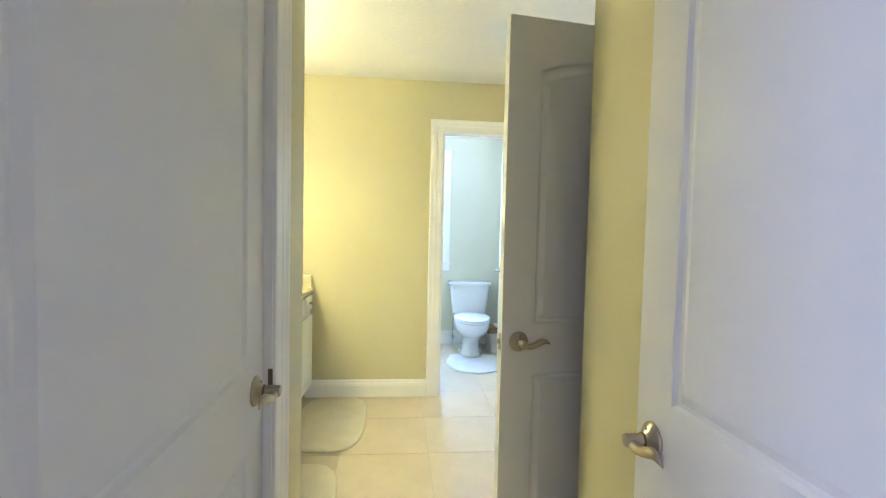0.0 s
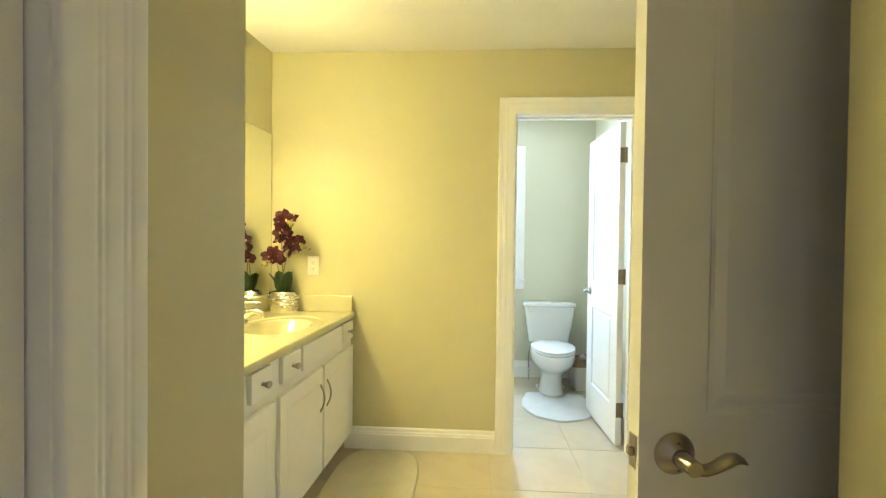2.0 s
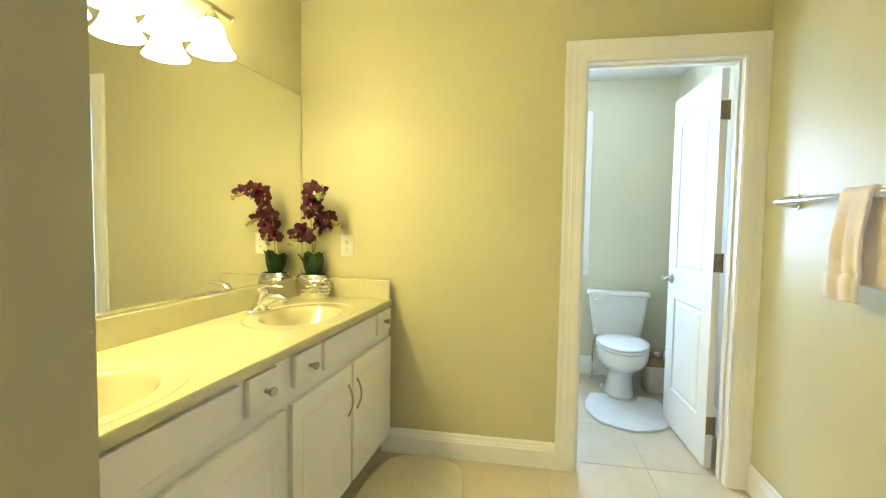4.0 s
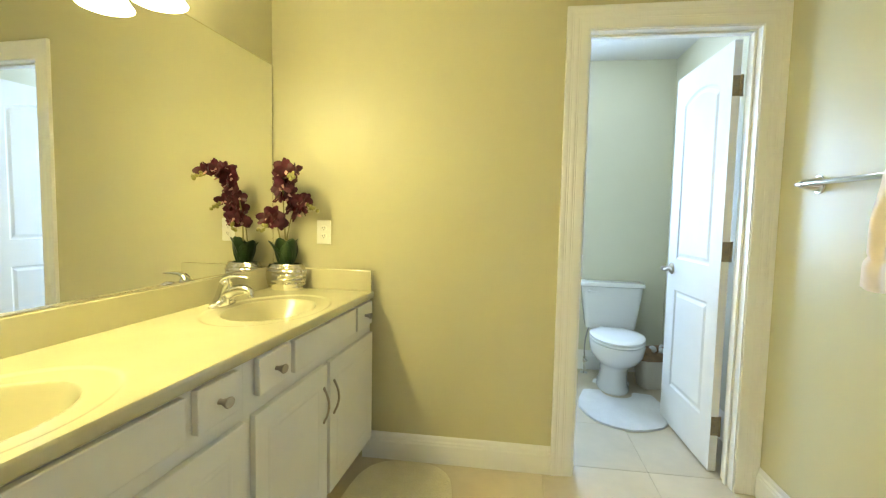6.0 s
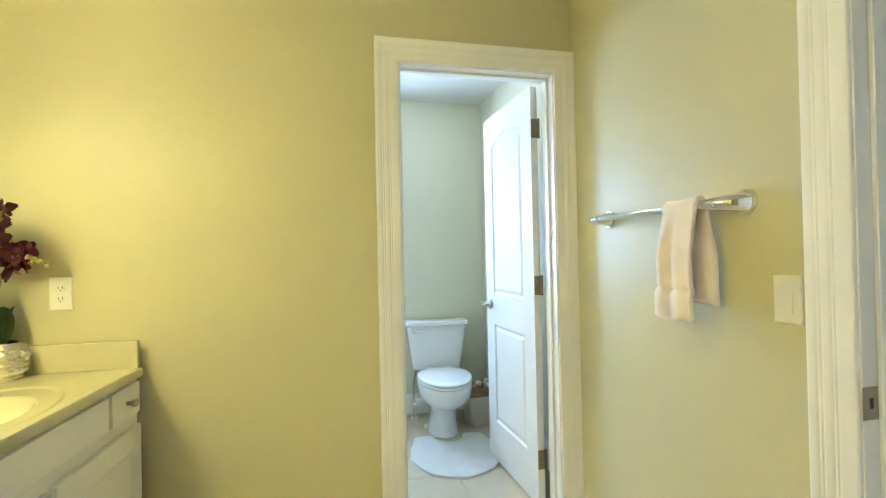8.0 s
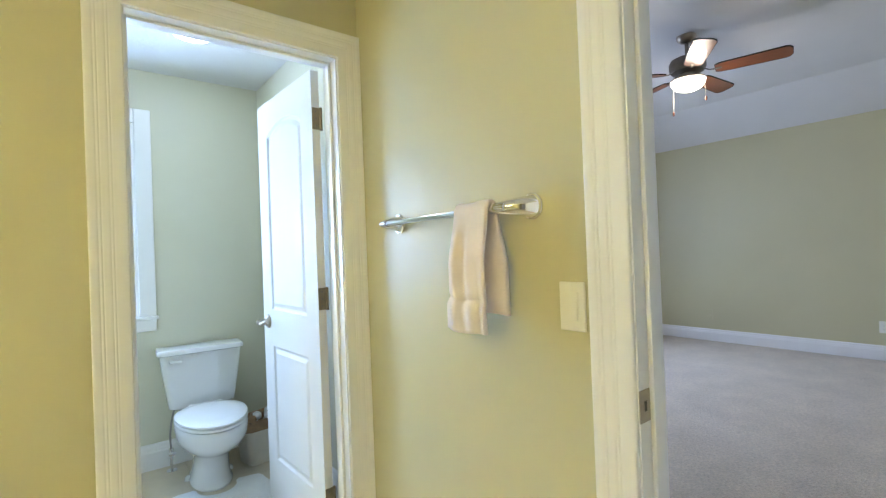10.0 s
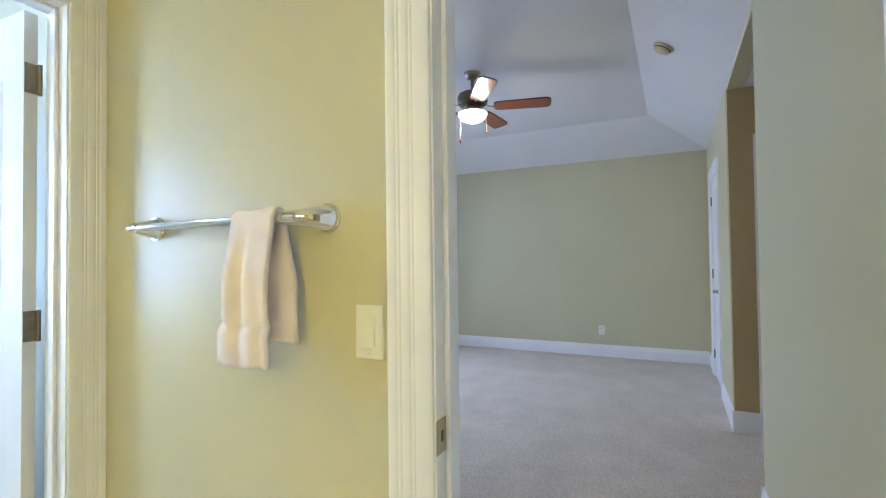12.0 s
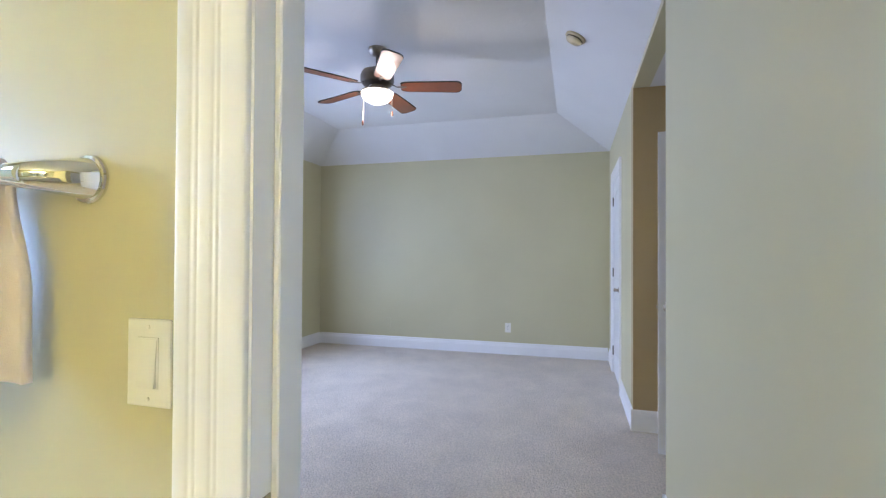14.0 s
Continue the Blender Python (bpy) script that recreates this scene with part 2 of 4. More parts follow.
# ---- structure ----
def wall(name, a0, a1, t0, t1, z0, z1, along, holes=(), label="painted drywall wall", mats=None, at=None):
    """A wall along x or y from a0 to a1, between t0 and t1 across, with holes (a, b, za, zb) right through."""
    us = sorted({a0, a1, *[h[0] for h in holes], *[h[1] for h in holes]})
    zs = sorted({z0, z1, *[min(max(h[2], z0), z1) for h in holes], *[h[3] for h in holes]})
    nu, nz = len(us) - 1, len(zs) - 1

    def solid(i, k):
        if not (0 <= i < nu and 0 <= k < nz):
            return False
        u, z = (us[i] + us[i + 1]) / 2, (zs[k] + zs[k + 1]) / 2
        return not any(h[0] < u < h[1] and h[2] < z < h[3] for h in holes)

    bm = bmesh.new()
    cache = {}

    def v(u, t, z):
        key = (round(u, 5), round(t, 5), round(z, 5))
        if key not in cache:
            cache[key] = bm.verts.new((u, t, z) if along == "x" else (t, u, z))
        return cache[key]

    for i in range(nu):
        for k in range(nz):
            if not solid(i, k):
                continue
            ua, ub, za, zb = us[i], us[i + 1], zs[k], zs[k + 1]
            for t in (t0, t1):
                bm.faces.new((v(ua, t, za), v(ub, t, za), v(ub, t, zb), v(ua, t, zb)))
            if not solid(i - 1, k):
                bm.faces.new((v(ua, t0, za), v(ua, t1, za), v(ua, t1, zb), v(ua, t0, zb)))
            if not solid(i + 1, k):
                bm.faces.new((v(ub, t0, za), v(ub, t1, za), v(ub, t1, zb), v(ub, t0, zb)))
            if not solid(i, k - 1):
                bm.faces.new((v(ua, t0, za), v(ub, t0, za), v(ub, t1, za), v(ua, t1, za)))
            if not solid(i, k + 1):
                bm.faces.new((v(ua, t0, zb), v(ub, t0, zb), v(ub, t1, zb), v(ua, t1, zb)))
    ob = part(name, bm, mats or M_WALL, at=at)
    return tagged(ob, label, "wall", kind="structure")


H = 2.43          # bathroom ceiling
HB = 2.50         # bedroom wall height
FAR = 4.168       # bathroom wall with the toilet room door
RIGHT = 1.685     # bathroom wall with the towel bar
LEAN_L = 2.5      # the vanity wall is a little out of square
HOLE_H = 2.055    # rough door height

wall("wall_1", -0.78, 1.80, FAR, FAR + 0.115, -0.05, H + 0.3, "x", [(0.867, 1.603, -1, HOLE_H)], "beige painted bathroom wall beside the vanity")
LEFT_AT = Matrix.Translation((-0.615, FAR, 0)) @ Matrix.Rotation(radians(-LEAN_L), 4, "Z")
wall("wall_2", -2.30, -0.002, -0.115, 0.0, -0.05, H + 0.3, "y", [], "beige painted wall behind the vanity mirror", at=LEFT_AT)
wall("wall_3", -0.90, 0.132, 2.005, 2.12, -0.05, H + 0.3, "x", [], "beige painted wall at the end of the vanity")
wall("wall_4", 0.755, 2.12, 0.132, 0.247, -0.05, H + 0.3, "y", [(0.879, 1.775, -1, HOLE_H)], "beige painted passage wall with a closet door")
wall("wall_5", 0.755, 2.065, 1.165, 1.28, -0.05, H + 0.3, "y", [], "beige painted passage wall behind an open door")
wall("wall_6", 1.28, RIGHT, 1.95, 2.065, -0.05, H + 0.3, "x", [], "beige painted short wall behind the open door")
wall("wall_7", 1.95, FAR - 0.001, RIGHT, 1.795, -0.05, 3.0, "y", [(2.232, 3.008, -1, HOLE_H)], "beige painted wall with the towel bar")
wall("wall_8", -1.30, 1.165, 0.64, 0.755, -0.05, H + 0.3, "x", [(0.302, 1.118, -1, HOLE_H)], "beige painted wall with the entry doorway")
# toilet room
wall("wall_9", FAR + 0.115, 6.20, 1.77, 1.92, -0.05, 3.0, "y", [], "beige toilet room wall behind the open door, colour lightened for daylight", mats=M_WALL_DAYLIT)
wall("wall_10", 0.0, 1.77, 5.80, 5.95, -0.05, H + 0.3, "x", [(0.40, 1.04, 0.93, 2.10)], "beige toilet room wall with a window, colour lightened for daylight", mats=M_WALL_DAYLIT)
wall("wall_11", FAR + 0.115, 5.80, -0.10, 0.0, -0.05, H + 0.3, "y", [], "beige toilet room side wall, colour lightened for daylight", mats=M_WALL_DAYLIT)
# bedroom
wall("wall_12", 1.92, 7.20, 6.06, 6.20, -0.05, 3.0, "x", [(3.50, 4.50, 0.80, 2.20), (5.10, 6.10, 0.80, 2.20)], "greige painted bedroom wall with windows")
wall("wall_13", 0.9, 6.20, 7.05, 7.20, -0.05, 3.0, "y", [], "greige painted bedroom wall opposite the bathroom")
wall("wall_14", 1.795, 3.54, 2.08, 2.19, -0.05, 3.0, "x", [], "greige painted bedroom wall beside the bathroom door")
wall("wall_15", 4.88, 7.05, 2.08, 2.19, -0.05, 3.0, "x", [(5.70, 6.52, -1, HOLE_H)], "greige painted bedroom wall with a white door")
wall("wall_16", 3.54, 4.77, 2.08, 2.19, 2.462, 3.0, "x", [], "greige painted wall over the recess")
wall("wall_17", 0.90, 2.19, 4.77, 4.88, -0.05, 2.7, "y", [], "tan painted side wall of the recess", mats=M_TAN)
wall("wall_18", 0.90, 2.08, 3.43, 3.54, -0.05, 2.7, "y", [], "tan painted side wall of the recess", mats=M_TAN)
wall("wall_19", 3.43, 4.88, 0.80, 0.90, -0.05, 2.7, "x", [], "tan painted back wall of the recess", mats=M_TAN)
# unseen room behind the entry doorway, added with a window to let daylight in
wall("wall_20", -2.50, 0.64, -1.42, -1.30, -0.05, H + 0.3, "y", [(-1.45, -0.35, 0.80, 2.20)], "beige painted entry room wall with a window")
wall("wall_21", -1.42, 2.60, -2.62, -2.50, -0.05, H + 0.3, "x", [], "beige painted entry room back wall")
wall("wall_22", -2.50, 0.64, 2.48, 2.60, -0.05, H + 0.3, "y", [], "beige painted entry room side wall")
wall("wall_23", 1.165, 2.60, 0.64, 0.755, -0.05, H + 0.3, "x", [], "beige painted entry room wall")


def slab(name, x0, x1, y0, y1, z0, z1, m, label, category):
    return tagged(part(name, box(x0, x1, y0, y1, z0, z1), m), label, category, kind="structure")


slab("ceiling", -0.95, 1.80, 0.64, 5.95, H, H + 0.1, M_CEIL, "textured off-white bathroom ceiling", "ceiling")
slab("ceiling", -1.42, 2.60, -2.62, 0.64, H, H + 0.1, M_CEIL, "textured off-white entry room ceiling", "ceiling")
slab("ceiling", 3.54, 4.77, 0.90, 2.08, 2.462, 2.56, M_CEIL, "off-white ceiling of the bedroom recess", "ceiling")

# bedroom tray ceiling: flat middle, four slopes down to the walls
bx0, bx1, by0, by1, inset, top = 1.795, 7.05, 2.19, 6.06, 0.59, 2.83
bm = bmesh.new()
lo = [bm.verts.new((x, y, HB)) for x, y in ((bx0, by0), (bx1, by0), (bx1, by1), (bx0, by1))]
hi = [bm.verts.new((x, y, top)) for x, y in ((bx0 + inset, by0 + inset), (bx1 - inset, by0 + inset), (bx1 - inset, by1 - inset), (bx0 + inset, by1 - inset))]
cap = [bm.verts.new((x, y, 3.05)) for x, y in ((bx0, by0), (bx1, by0), (bx1, by1), (bx0, by1))]
bm.faces.new(hi)
bm.faces.new(cap[::-1])
for i in range(4):
    j = (i + 1) % 4
    bm.faces.new((lo[i], lo[j], hi[j], hi[i]))
    bm.faces.new((lo[i], cap[i], cap[j], lo[j]))
tagged(part("ceiling", bm, M_CEIL), "white tray ceiling with sloped sides in the bedroom", "ceiling", kind="structure")

# unseen cover, added to keep sun and sky out of open gaps
slab("roof", -1.60, 7.35, -2.75, 6.35, 3.06, 3.16, M_CEIL, "unseen flat slab added over the rooms to block sun leaks", "roof")
floor = slab("floor", -0.95, 1.78, 0.64, 5.95, -0.10, -0.003, M_GROUT, "cream ceramic tile floor with thin grout joints", "floor")
slab("floor", 1.78, 7.20, 0.80, 6.20, -0.10, -0.004, M_CARPET, "light beige carpet floor in the bedroom", "floor")
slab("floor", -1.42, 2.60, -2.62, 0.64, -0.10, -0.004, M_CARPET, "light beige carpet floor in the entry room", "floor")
bm = bmesh.new()
bm.faces.new([bm.verts.new(p) for p in ((-600, -600, -0.35), (600, -600, -0.35), (600, 600, -0.35), (-600, 600, -0.35))])
tagged(part("ground", bm, M_LAWN), "green lawn around the house", "ground", kind="structure")

CASING = [(0, 0), (0, .009), (.005, .012), (.034, .013), (.037, .0115), (.041, .0145), (.045, .0125), (.050, .016), (.064, .0165),
          (.067, .0145), (.071, .018), (.076, .016), (.081, .020), (.097, .021), (.100, .018), (.100, 0)]
CASING = CASING[:2] + [(s, 0.6 * o + 0.4 * (0.010 + 0.11 * s)) for s, o in CASING[2:-2]] + CASING[-2:]
for _ in range(2):      # round the mouldings
    CASING = [CASING[0]] + [(a[0] + (b[0] - a[0]) * f, a[1] + (b[1] - a[1]) * f) for a, b in zip(CASING, CASING[1:]) for f in (0.25, 0.75)] + [CASING[-1]]


def doorway(name, origin, d, width, depth, label, height=2.038, both=True):
    """Jamb lining, stops and fluted casing round an opening; d points out of the wall on the casing side."""
    e = thing(name, label, "door frame", facing(origin, d), kind="structure")
    for side in ((0, 1) if both else (0,)):
        def q(a, out, z):
            return Vector((a, out, z)) if side == 0 else Vector((a, -depth - out, z))
        for piece in ("l", "h", "r"):
            lines = []
            for s, o in CASING:
                s += 0.004
                if piece == "l":
                    lines.append((q(-s, o, 0), q(-s, o, height + s)))
                elif piece == "r":
                    lines.append((q(width + s, o, 0), q(width + s, o, height + s)))
                else:
                    lines.append((q(-s, o, height + s), q(width + s, o, height + s)))
            part("casing", add_loft(bmesh.new(), [[p[0] for p in lines], [p[1] for p in lines]]), M_TRIM, e, smooth=True)
    for x0, x1, z0, z1 in ((-0.018, 0, 0, height + 0.017), (width, width + 0.018, 0, height + 0.017), (0, width, height, height + 0.017)):
        part("jamb", box(x0, x1, -depth - 0.001, 0.001, z0, z1), M_TRIM, e)
    return e


def stops(e, width, y0, y1, height=2.038):
    for x0, x1, z0, z1 in ((0, 0.011, 0, height), (width - 0.011, width, 0, height), (0.011, width - 0.011, height - 0.011, height)):
        part("stop", box(x0, x1, y0, y1, z0, z1, bevel=0.002), M_TRIM, e)


frame_1 = doorway("door_frame_1", (1.585, FAR, 0), (0, -1, 0), 0.70, 0.115, "white fluted casing round the toilet room doorway")
stops(frame_1, 0.70, -0.075, -0.045)
frame_2 = doorway("door_frame_2", (RIGHT, 2.250, 0), (-1, 0, 0), 0.740, 0.11, "white fluted casing round the bedroom doorway")
stops(frame_2, 0.740, -0.078, -0.040)
frame_3 = doorway("door_frame_3", (0.247, 1.757, 0), (1, 0, 0), 0.860, 0.115, "white fluted casing round the closet door", both=False)
frame_4 = thing("door_frame_4", "white painted jambs of the entry doorway", "door frame", kind="structure")
for a in ((0.302, 0.320, 0, 2.055), (1.100, 1.118, 0, 2.055), (0.320, 1.100, 2.038, 2.055)):
    part("jamb", box(a[0], a[1], 0.639, 0.756, a[2], a[3]), M_TRIM, frame_4)
frame_5 = doorway("door_frame_5", (5.718, 2.19, 0), (0, 1, 0), 0.784, 0.11, "white casing round the far bedroom door", both=False)
BASE = [(0, 0), (.014, 0), (.014, .090), (.011, .097), (.011, .104), (.007, .112), (.006, .126), (.002, .135), (0, .135)]


def baseboard(x0, y0, x1, y1, d, tall=1.0):
    """A moulded skirting from one point to the other, standing out towards d."""
    d = Vector((*d, 0))
    a, b = Vector((x0, y0, 0)), Vector((x1, y1, 0))
    rings = [[p + d * o + Z * (h * tall) for o, h in BASE] for p in (a, b)]
    ob = part("baseboard", add_loft(bmesh.new(), rings), M_TRIM)
    return tagged(ob, "white moulded baseboard along the wall", "baseboard", kind="structure")


baseboard(-0.14, FAR, 0.780, FAR, (0, -1))
baseboard(RIGHT, 3.095, RIGHT, FAR - 0.022, (-1, 0))
baseboard(0.247, 1.863, 0.247, 2.12, (1, 0))
baseboard(0.247, 0.756, 0.247, 0.790, (1, 0))
baseboard(1.165, 0.756, 1.165, 2.065, (-1, 0))
baseboard(1.165, 2.065, RIGHT - 0.022, 2.065, (0, 1))
baseboard(0.0, 5.80, 1.77, 5.80, (0, -1), 1.15)
baseboard(1.77, 4.306, 1.77, 5.785, (-1, 0), 1.15)
baseboard(0.0, 4.285, 0.0, 5.785, (1, 0), 1.15)
baseboard(7.05, 2.205, 7.05, 6.045, (-1, 0), 1.12)
baseboard(1.93, 6.06, 7.05, 6.06, (0, -1), 1.12)
baseboard(1.84, 2.19, 3.54, 2.19, (0, 1), 1.12)
baseboard(4.77, 2.19, 5.612, 2.19, (0, 1), 1.12)
baseboard(6.608, 2.19, 7.036, 2.19, (0, 1), 1.12)
baseboard(4.77, 0.92, 4.77, 2.204, (-1, 0), 1.12)
baseboard(3.54, 0.92, 3.54, 2.204, (1, 0), 1.12)

# ---- doors ----
def panel_loop(x0, x1, z0, z1, rise, off):
    """Outline of a door panel moved inwards by off; the top edge bows up by rise."""
    x0, x1, z0, z1 = x0 + off, x1 - off, z0 + off, z1 - off
    pts = [(x0, z0), (x1, z0)]
    n = 14
    if rise:
        for i in range(n + 1):
            s = i / n
            pts.append((x1 + (x0 - x1) * s, z1 - rise + rise * math.sin(math.pi * s) ** 0.8))
    else:
        pts += [(x1, z1), (x0, z1)]
    return pts


def door_leaf(w, h, t=0.035):
    """Two-panel moulded door, arched upper panel, the same on both faces."""
    st = 0.118
    panels = [(st, w - st, 0.98, h - 0.125, 0.050), (st, w - st, 0.23, 0.80, 0.0)]
    bm = bmesh.new()
    outer = []
    for y, sgn in ((0.0, 1), (t, -1)):
        ring = [bm.verts.new((x, y, z)) for x, z in ((0, 0), (w, 0), (w, h), (0, h))]
        outer.append(ring)
        edges = [bm.edges.new((ring[i], ring[(i + 1) % 4])) for i in range(4)]
        for x0, x1, z0, z1, rise in panels:
            loops = []
            for off, depth in ((0, 0), (0.008, 0.007), (0.016, 0.008), (0.034, 0.002), (0.040, 0.002)):
                loops.append([bm.verts.new((x, y + sgn * depth, z)) for x, z in panel_loop(x0, x1, z0, z1, rise, off)])
            n = len(loops[0])
            edges += [bm.edges.new((loops[0][i], loops[0][(i + 1) % n])) for i in range(n)]
            for a, b in zip(loops, loops[1:]):
                for i in range(n):
                    bm.faces.new((a[i], a[(i + 1) % n], b[(i + 1) % n], b[i]))
            bm.faces.new(loops[-1])
        bmesh.ops.triangle_fill(bm, use_beauty=True, use_dissolve=False, edges=edges)
    a, b = outer
    for i in range(4):
        j = (i + 1) % 4
        bm.faces.new((a[i], a[j], b[j], b[i]))
    return bm


def lever_handle(parent, x, z, y, out, m=None, lever=True):
    """Rose and wave-shaped lever at (x, z) on the face y, standing out by the sign out, pointing to the hinges."""
    m = m or M_NICKEL
    rose = part("rose", moved(lathe([(0.035, 0), (0.035, 0.003), (0.033, 0.006), (0.024, 0.013), (0.017, 0.018), (0.0145, 0.020)], 32),
                              pose(x, y, z, -90 * out, 0, 0)), m, parent, "satin nickel rose plate", smooth=True)
    for dz in (-0.021, 0.021):
        part("screw", moved(lathe([(0.0035, 0), (0.0035, 0.002), (0.002, 0.0025)], 10), pose(x, y + out * 0.0135, z + dz, -90 * out, 0, 0)), M_BRONZE, rose)
    if lever:
        s = out
        part("neck", moved(lathe([(0.0132, 0.018), (0.0132, 0.056), (0.0120, 0.0585), (0.006, 0.0595)], 24), pose(x, y, z, -90 * s, 0, 0)), m, rose, smooth=True)
        part("collar", moved(lathe([(0.0136, 0.0), (0.0150, 0.001), (0.0150, 0.004), (0.0136, 0.005)], 24), pose(x, y + s * 0.019, z, -90 * s, 0, 0)), M_BRONZE, rose, "dark ring collar", smooth=True)
        line = [(0.002, 0.046, -0.001), (0.014, 0.046, -0.006), (0.026, 0.045, -0.008), (0.040, 0.044, -0.005), (0.054, 0.043, 0.001), (0.067, 0.042, 0.006), (0.079, 0.041, 0.007), (0.091, 0.040, 0.003), (0.101, 0.039, -0.004)]
        pts = [(x - a, y + s * o, z + h) for a, o, h in line]
        part("lever", tube(pts, [0.0100, 0.0100, 0.0095, 0.0095, 0.0105, 0.0108, 0.0090, 0.0056, 0.0016], 16, 1.0), m, rose, "curved satin nickel lever", smooth=True)
    return rose


def door(name, label, w, at, handle=(1, -1), levers=(1, -1), hinges=(), y_shift=0.0, h=2.022, z=0.93):
    e = thing(name, label, "door", at)
    part("leaf", moved(door_leaf(w, h), pose(0, y_shift, 0.012)), M_DOOR, e)
    for s in handle:
        lever_handle(e, w - 0.062, z, y_shift + (0.035 if s > 0 else 0.0), s, lever=s in levers)
    part("latch_plate", box(w - 0.0005, w + 0.0015, y_shift + 0.006, y_shift + 0.029, 0.900, 0.957, bevel=0.0005), M_NICKEL, e)
    part("latch_bolt", box(w + 0.001, w + 0.011, y_shift + 0.011, y_shift + 0.024, 0.920, 0.938, bevel=0.003), M_NICKEL, e)
    for hz in hinges:
        z = hz
        hb = part("hinge", box(-0.003, -0.0005, y_shift + 0.002, y_shift + 0.034, z - 0.046, z + 0.046, bevel=0.0008), M_HINGE, e, "aged brass hinge")
        part("knuckle", tube([(-0.004, y_shift - 0.004, z - 0.048), (-0.004, y_shift - 0.004, z + 0.048)], 0.0065, 10), M_HINGE, hb, smooth=True)
        for dz in (-0.030, 0.0, 0.030):
            part("screw", moved(lathe([(0.004, 0), (0.004, 0.001), (0.002, 0.0016)], 8), pose(-0.003, y_shift + 0.018, z + dz, 0, -90, 0)), M_BRONZE, hb)
    return e


HINGES = (0.235, 1.072, 1.830)
door("door_1", "white two-panel arched door standing open into the toilet room", 0.645, pose(1.574, 4.313, 0, 0, 0, 92.2), hinges=HINGES)
door("door_2", "white two-panel arched door opened back into the bathroom", 0.775, pose(1.676, 2.264, 0, 0, 0, 188.7), y_shift=-0.035)
door("door_3", "white two-panel closet door, closed", 0.854, pose(0.192, 0.900, 0, 0, 0, 90.0), handle=(-1,), y_shift=-0.035)
door("door_4", "white two-panel arched entry door standing open", 0.767, pose(1.099, 0.756, 0, 0, 0, 90.0), levers=(1,), z=0.905)
door("door_5", "white bedroom door, closed, with dark lever", 0.778, pose(6.498, 2.150, 0, 0, 0, 180), handle=(-1,), hinges=(), y_shift=-0.035)
for z in HINGES:
    k = part("hinge_knuckle", tube([(6.503, 2.190, z - 0.048), (6.503, 2.190, z + 0.048)], 0.0075, 10), M_BRONZE, smooth=True)
    k.parent = frame_5
    k.matrix_parent_inverse = frame_5.matrix_basis.inverted()
door("door_6", "white door standing open in the bedroom recess", 0.76, pose(4.32, 1.33, 0, 0, 0, 84), handle=(1, -1))

# strike plate on the bedroom doorway's far jamb
sp = part("strike_plate", join(box(0.7380, 0.7400, -0.039, 0.004, 0.866, 0.936, bevel=0.0008), box(0.7376, 0.7382, -0.034, -0.006, 0.880, 0.922)), [M_NICKEL], frame_2, "satin nickel strike plate")
part("strike_plate", box(-0.0015, 0.0012, -0.008, 0.0030, 0.905, 0.962), M_BRONZE, frame_3, "dark strike plate")
part("strike_hole", box(0.7370, 0.7378, -0.024, -0.014, 0.890, 0.912), M_SLOT, frame_2)

# ---- vanity ----
# own axes: x out from the vanity wall, y along it (0 at the far wall, negative towards the passage)
VAN = LEFT_AT
FRONT = 0.517


def arch_pull(parent, x, y, z0, z1, m):
    pts = arc((x, y, z0), (x + 0.045, y, (z0 + z1) / 2), (x, y, z1), 14)
    h = part("handle", tube(pts, [0.006] + [0.0045] * 13 + [0.006], 10, up=Vector((0, 1, 0))), m, parent, "arched satin nickel pull", smooth=True)
    return h


def cab_door(parent, y0, y1, z0, z1, pull):
    bm = bmesh.new()
    add_box(bm, FRONT, FRONT + 0.019, y0, y1, z0, z1, bevel=0.0028, segs=2)
    d = part("door", bm, M_CAB, parent)
    bm = bmesh.new()
    lp = []
    for off, dx in ((0.060, 0.0188), (0.066, 0.0206), (0.074, 0.0206), (0.082, 0.0188)):
        lp.append([Vector((FRONT + dx, y, z)) for y, z in ((y0 + off, z0 + off), (y1 - off, z0 + off), (y1 - off, z1 - off), (y0 + off, z1 - off))])
    add_loft(bm, lp, cap=False)
    part("moulding", bm, M_CAB, d)
    arch_pull(d, FRONT + 0.018, pull, 0.435, 0.570, M_NICKEL)


def cab_drawer(parent, y0, y1, z0, z1, knob=True, name="drawer_front"):
    d = part(name, add_box(bmesh.new(), FRONT, FRONT + 0.019, y0, y1, z0, z1, bevel=0.0032, segs=2), M_CAB, parent)
    if knob:
        part("knob", moved(lathe([(0.009, 0), (0.0075, 0.003), (0.0078, 0.008), (0.0105, 0.016), (0.0150, 0.024), (0.0165, 0.028), (0.0150, 0.0305), (0.008, 0.0315)], 20, sx=0.85, sy=1.15),
                           pose(FRONT + 0.018, (y0 + y1) / 2, (z0 + z1) / 2, 0, 90, 0)), M_NICKEL, d, "satin nickel knob", smooth=True)


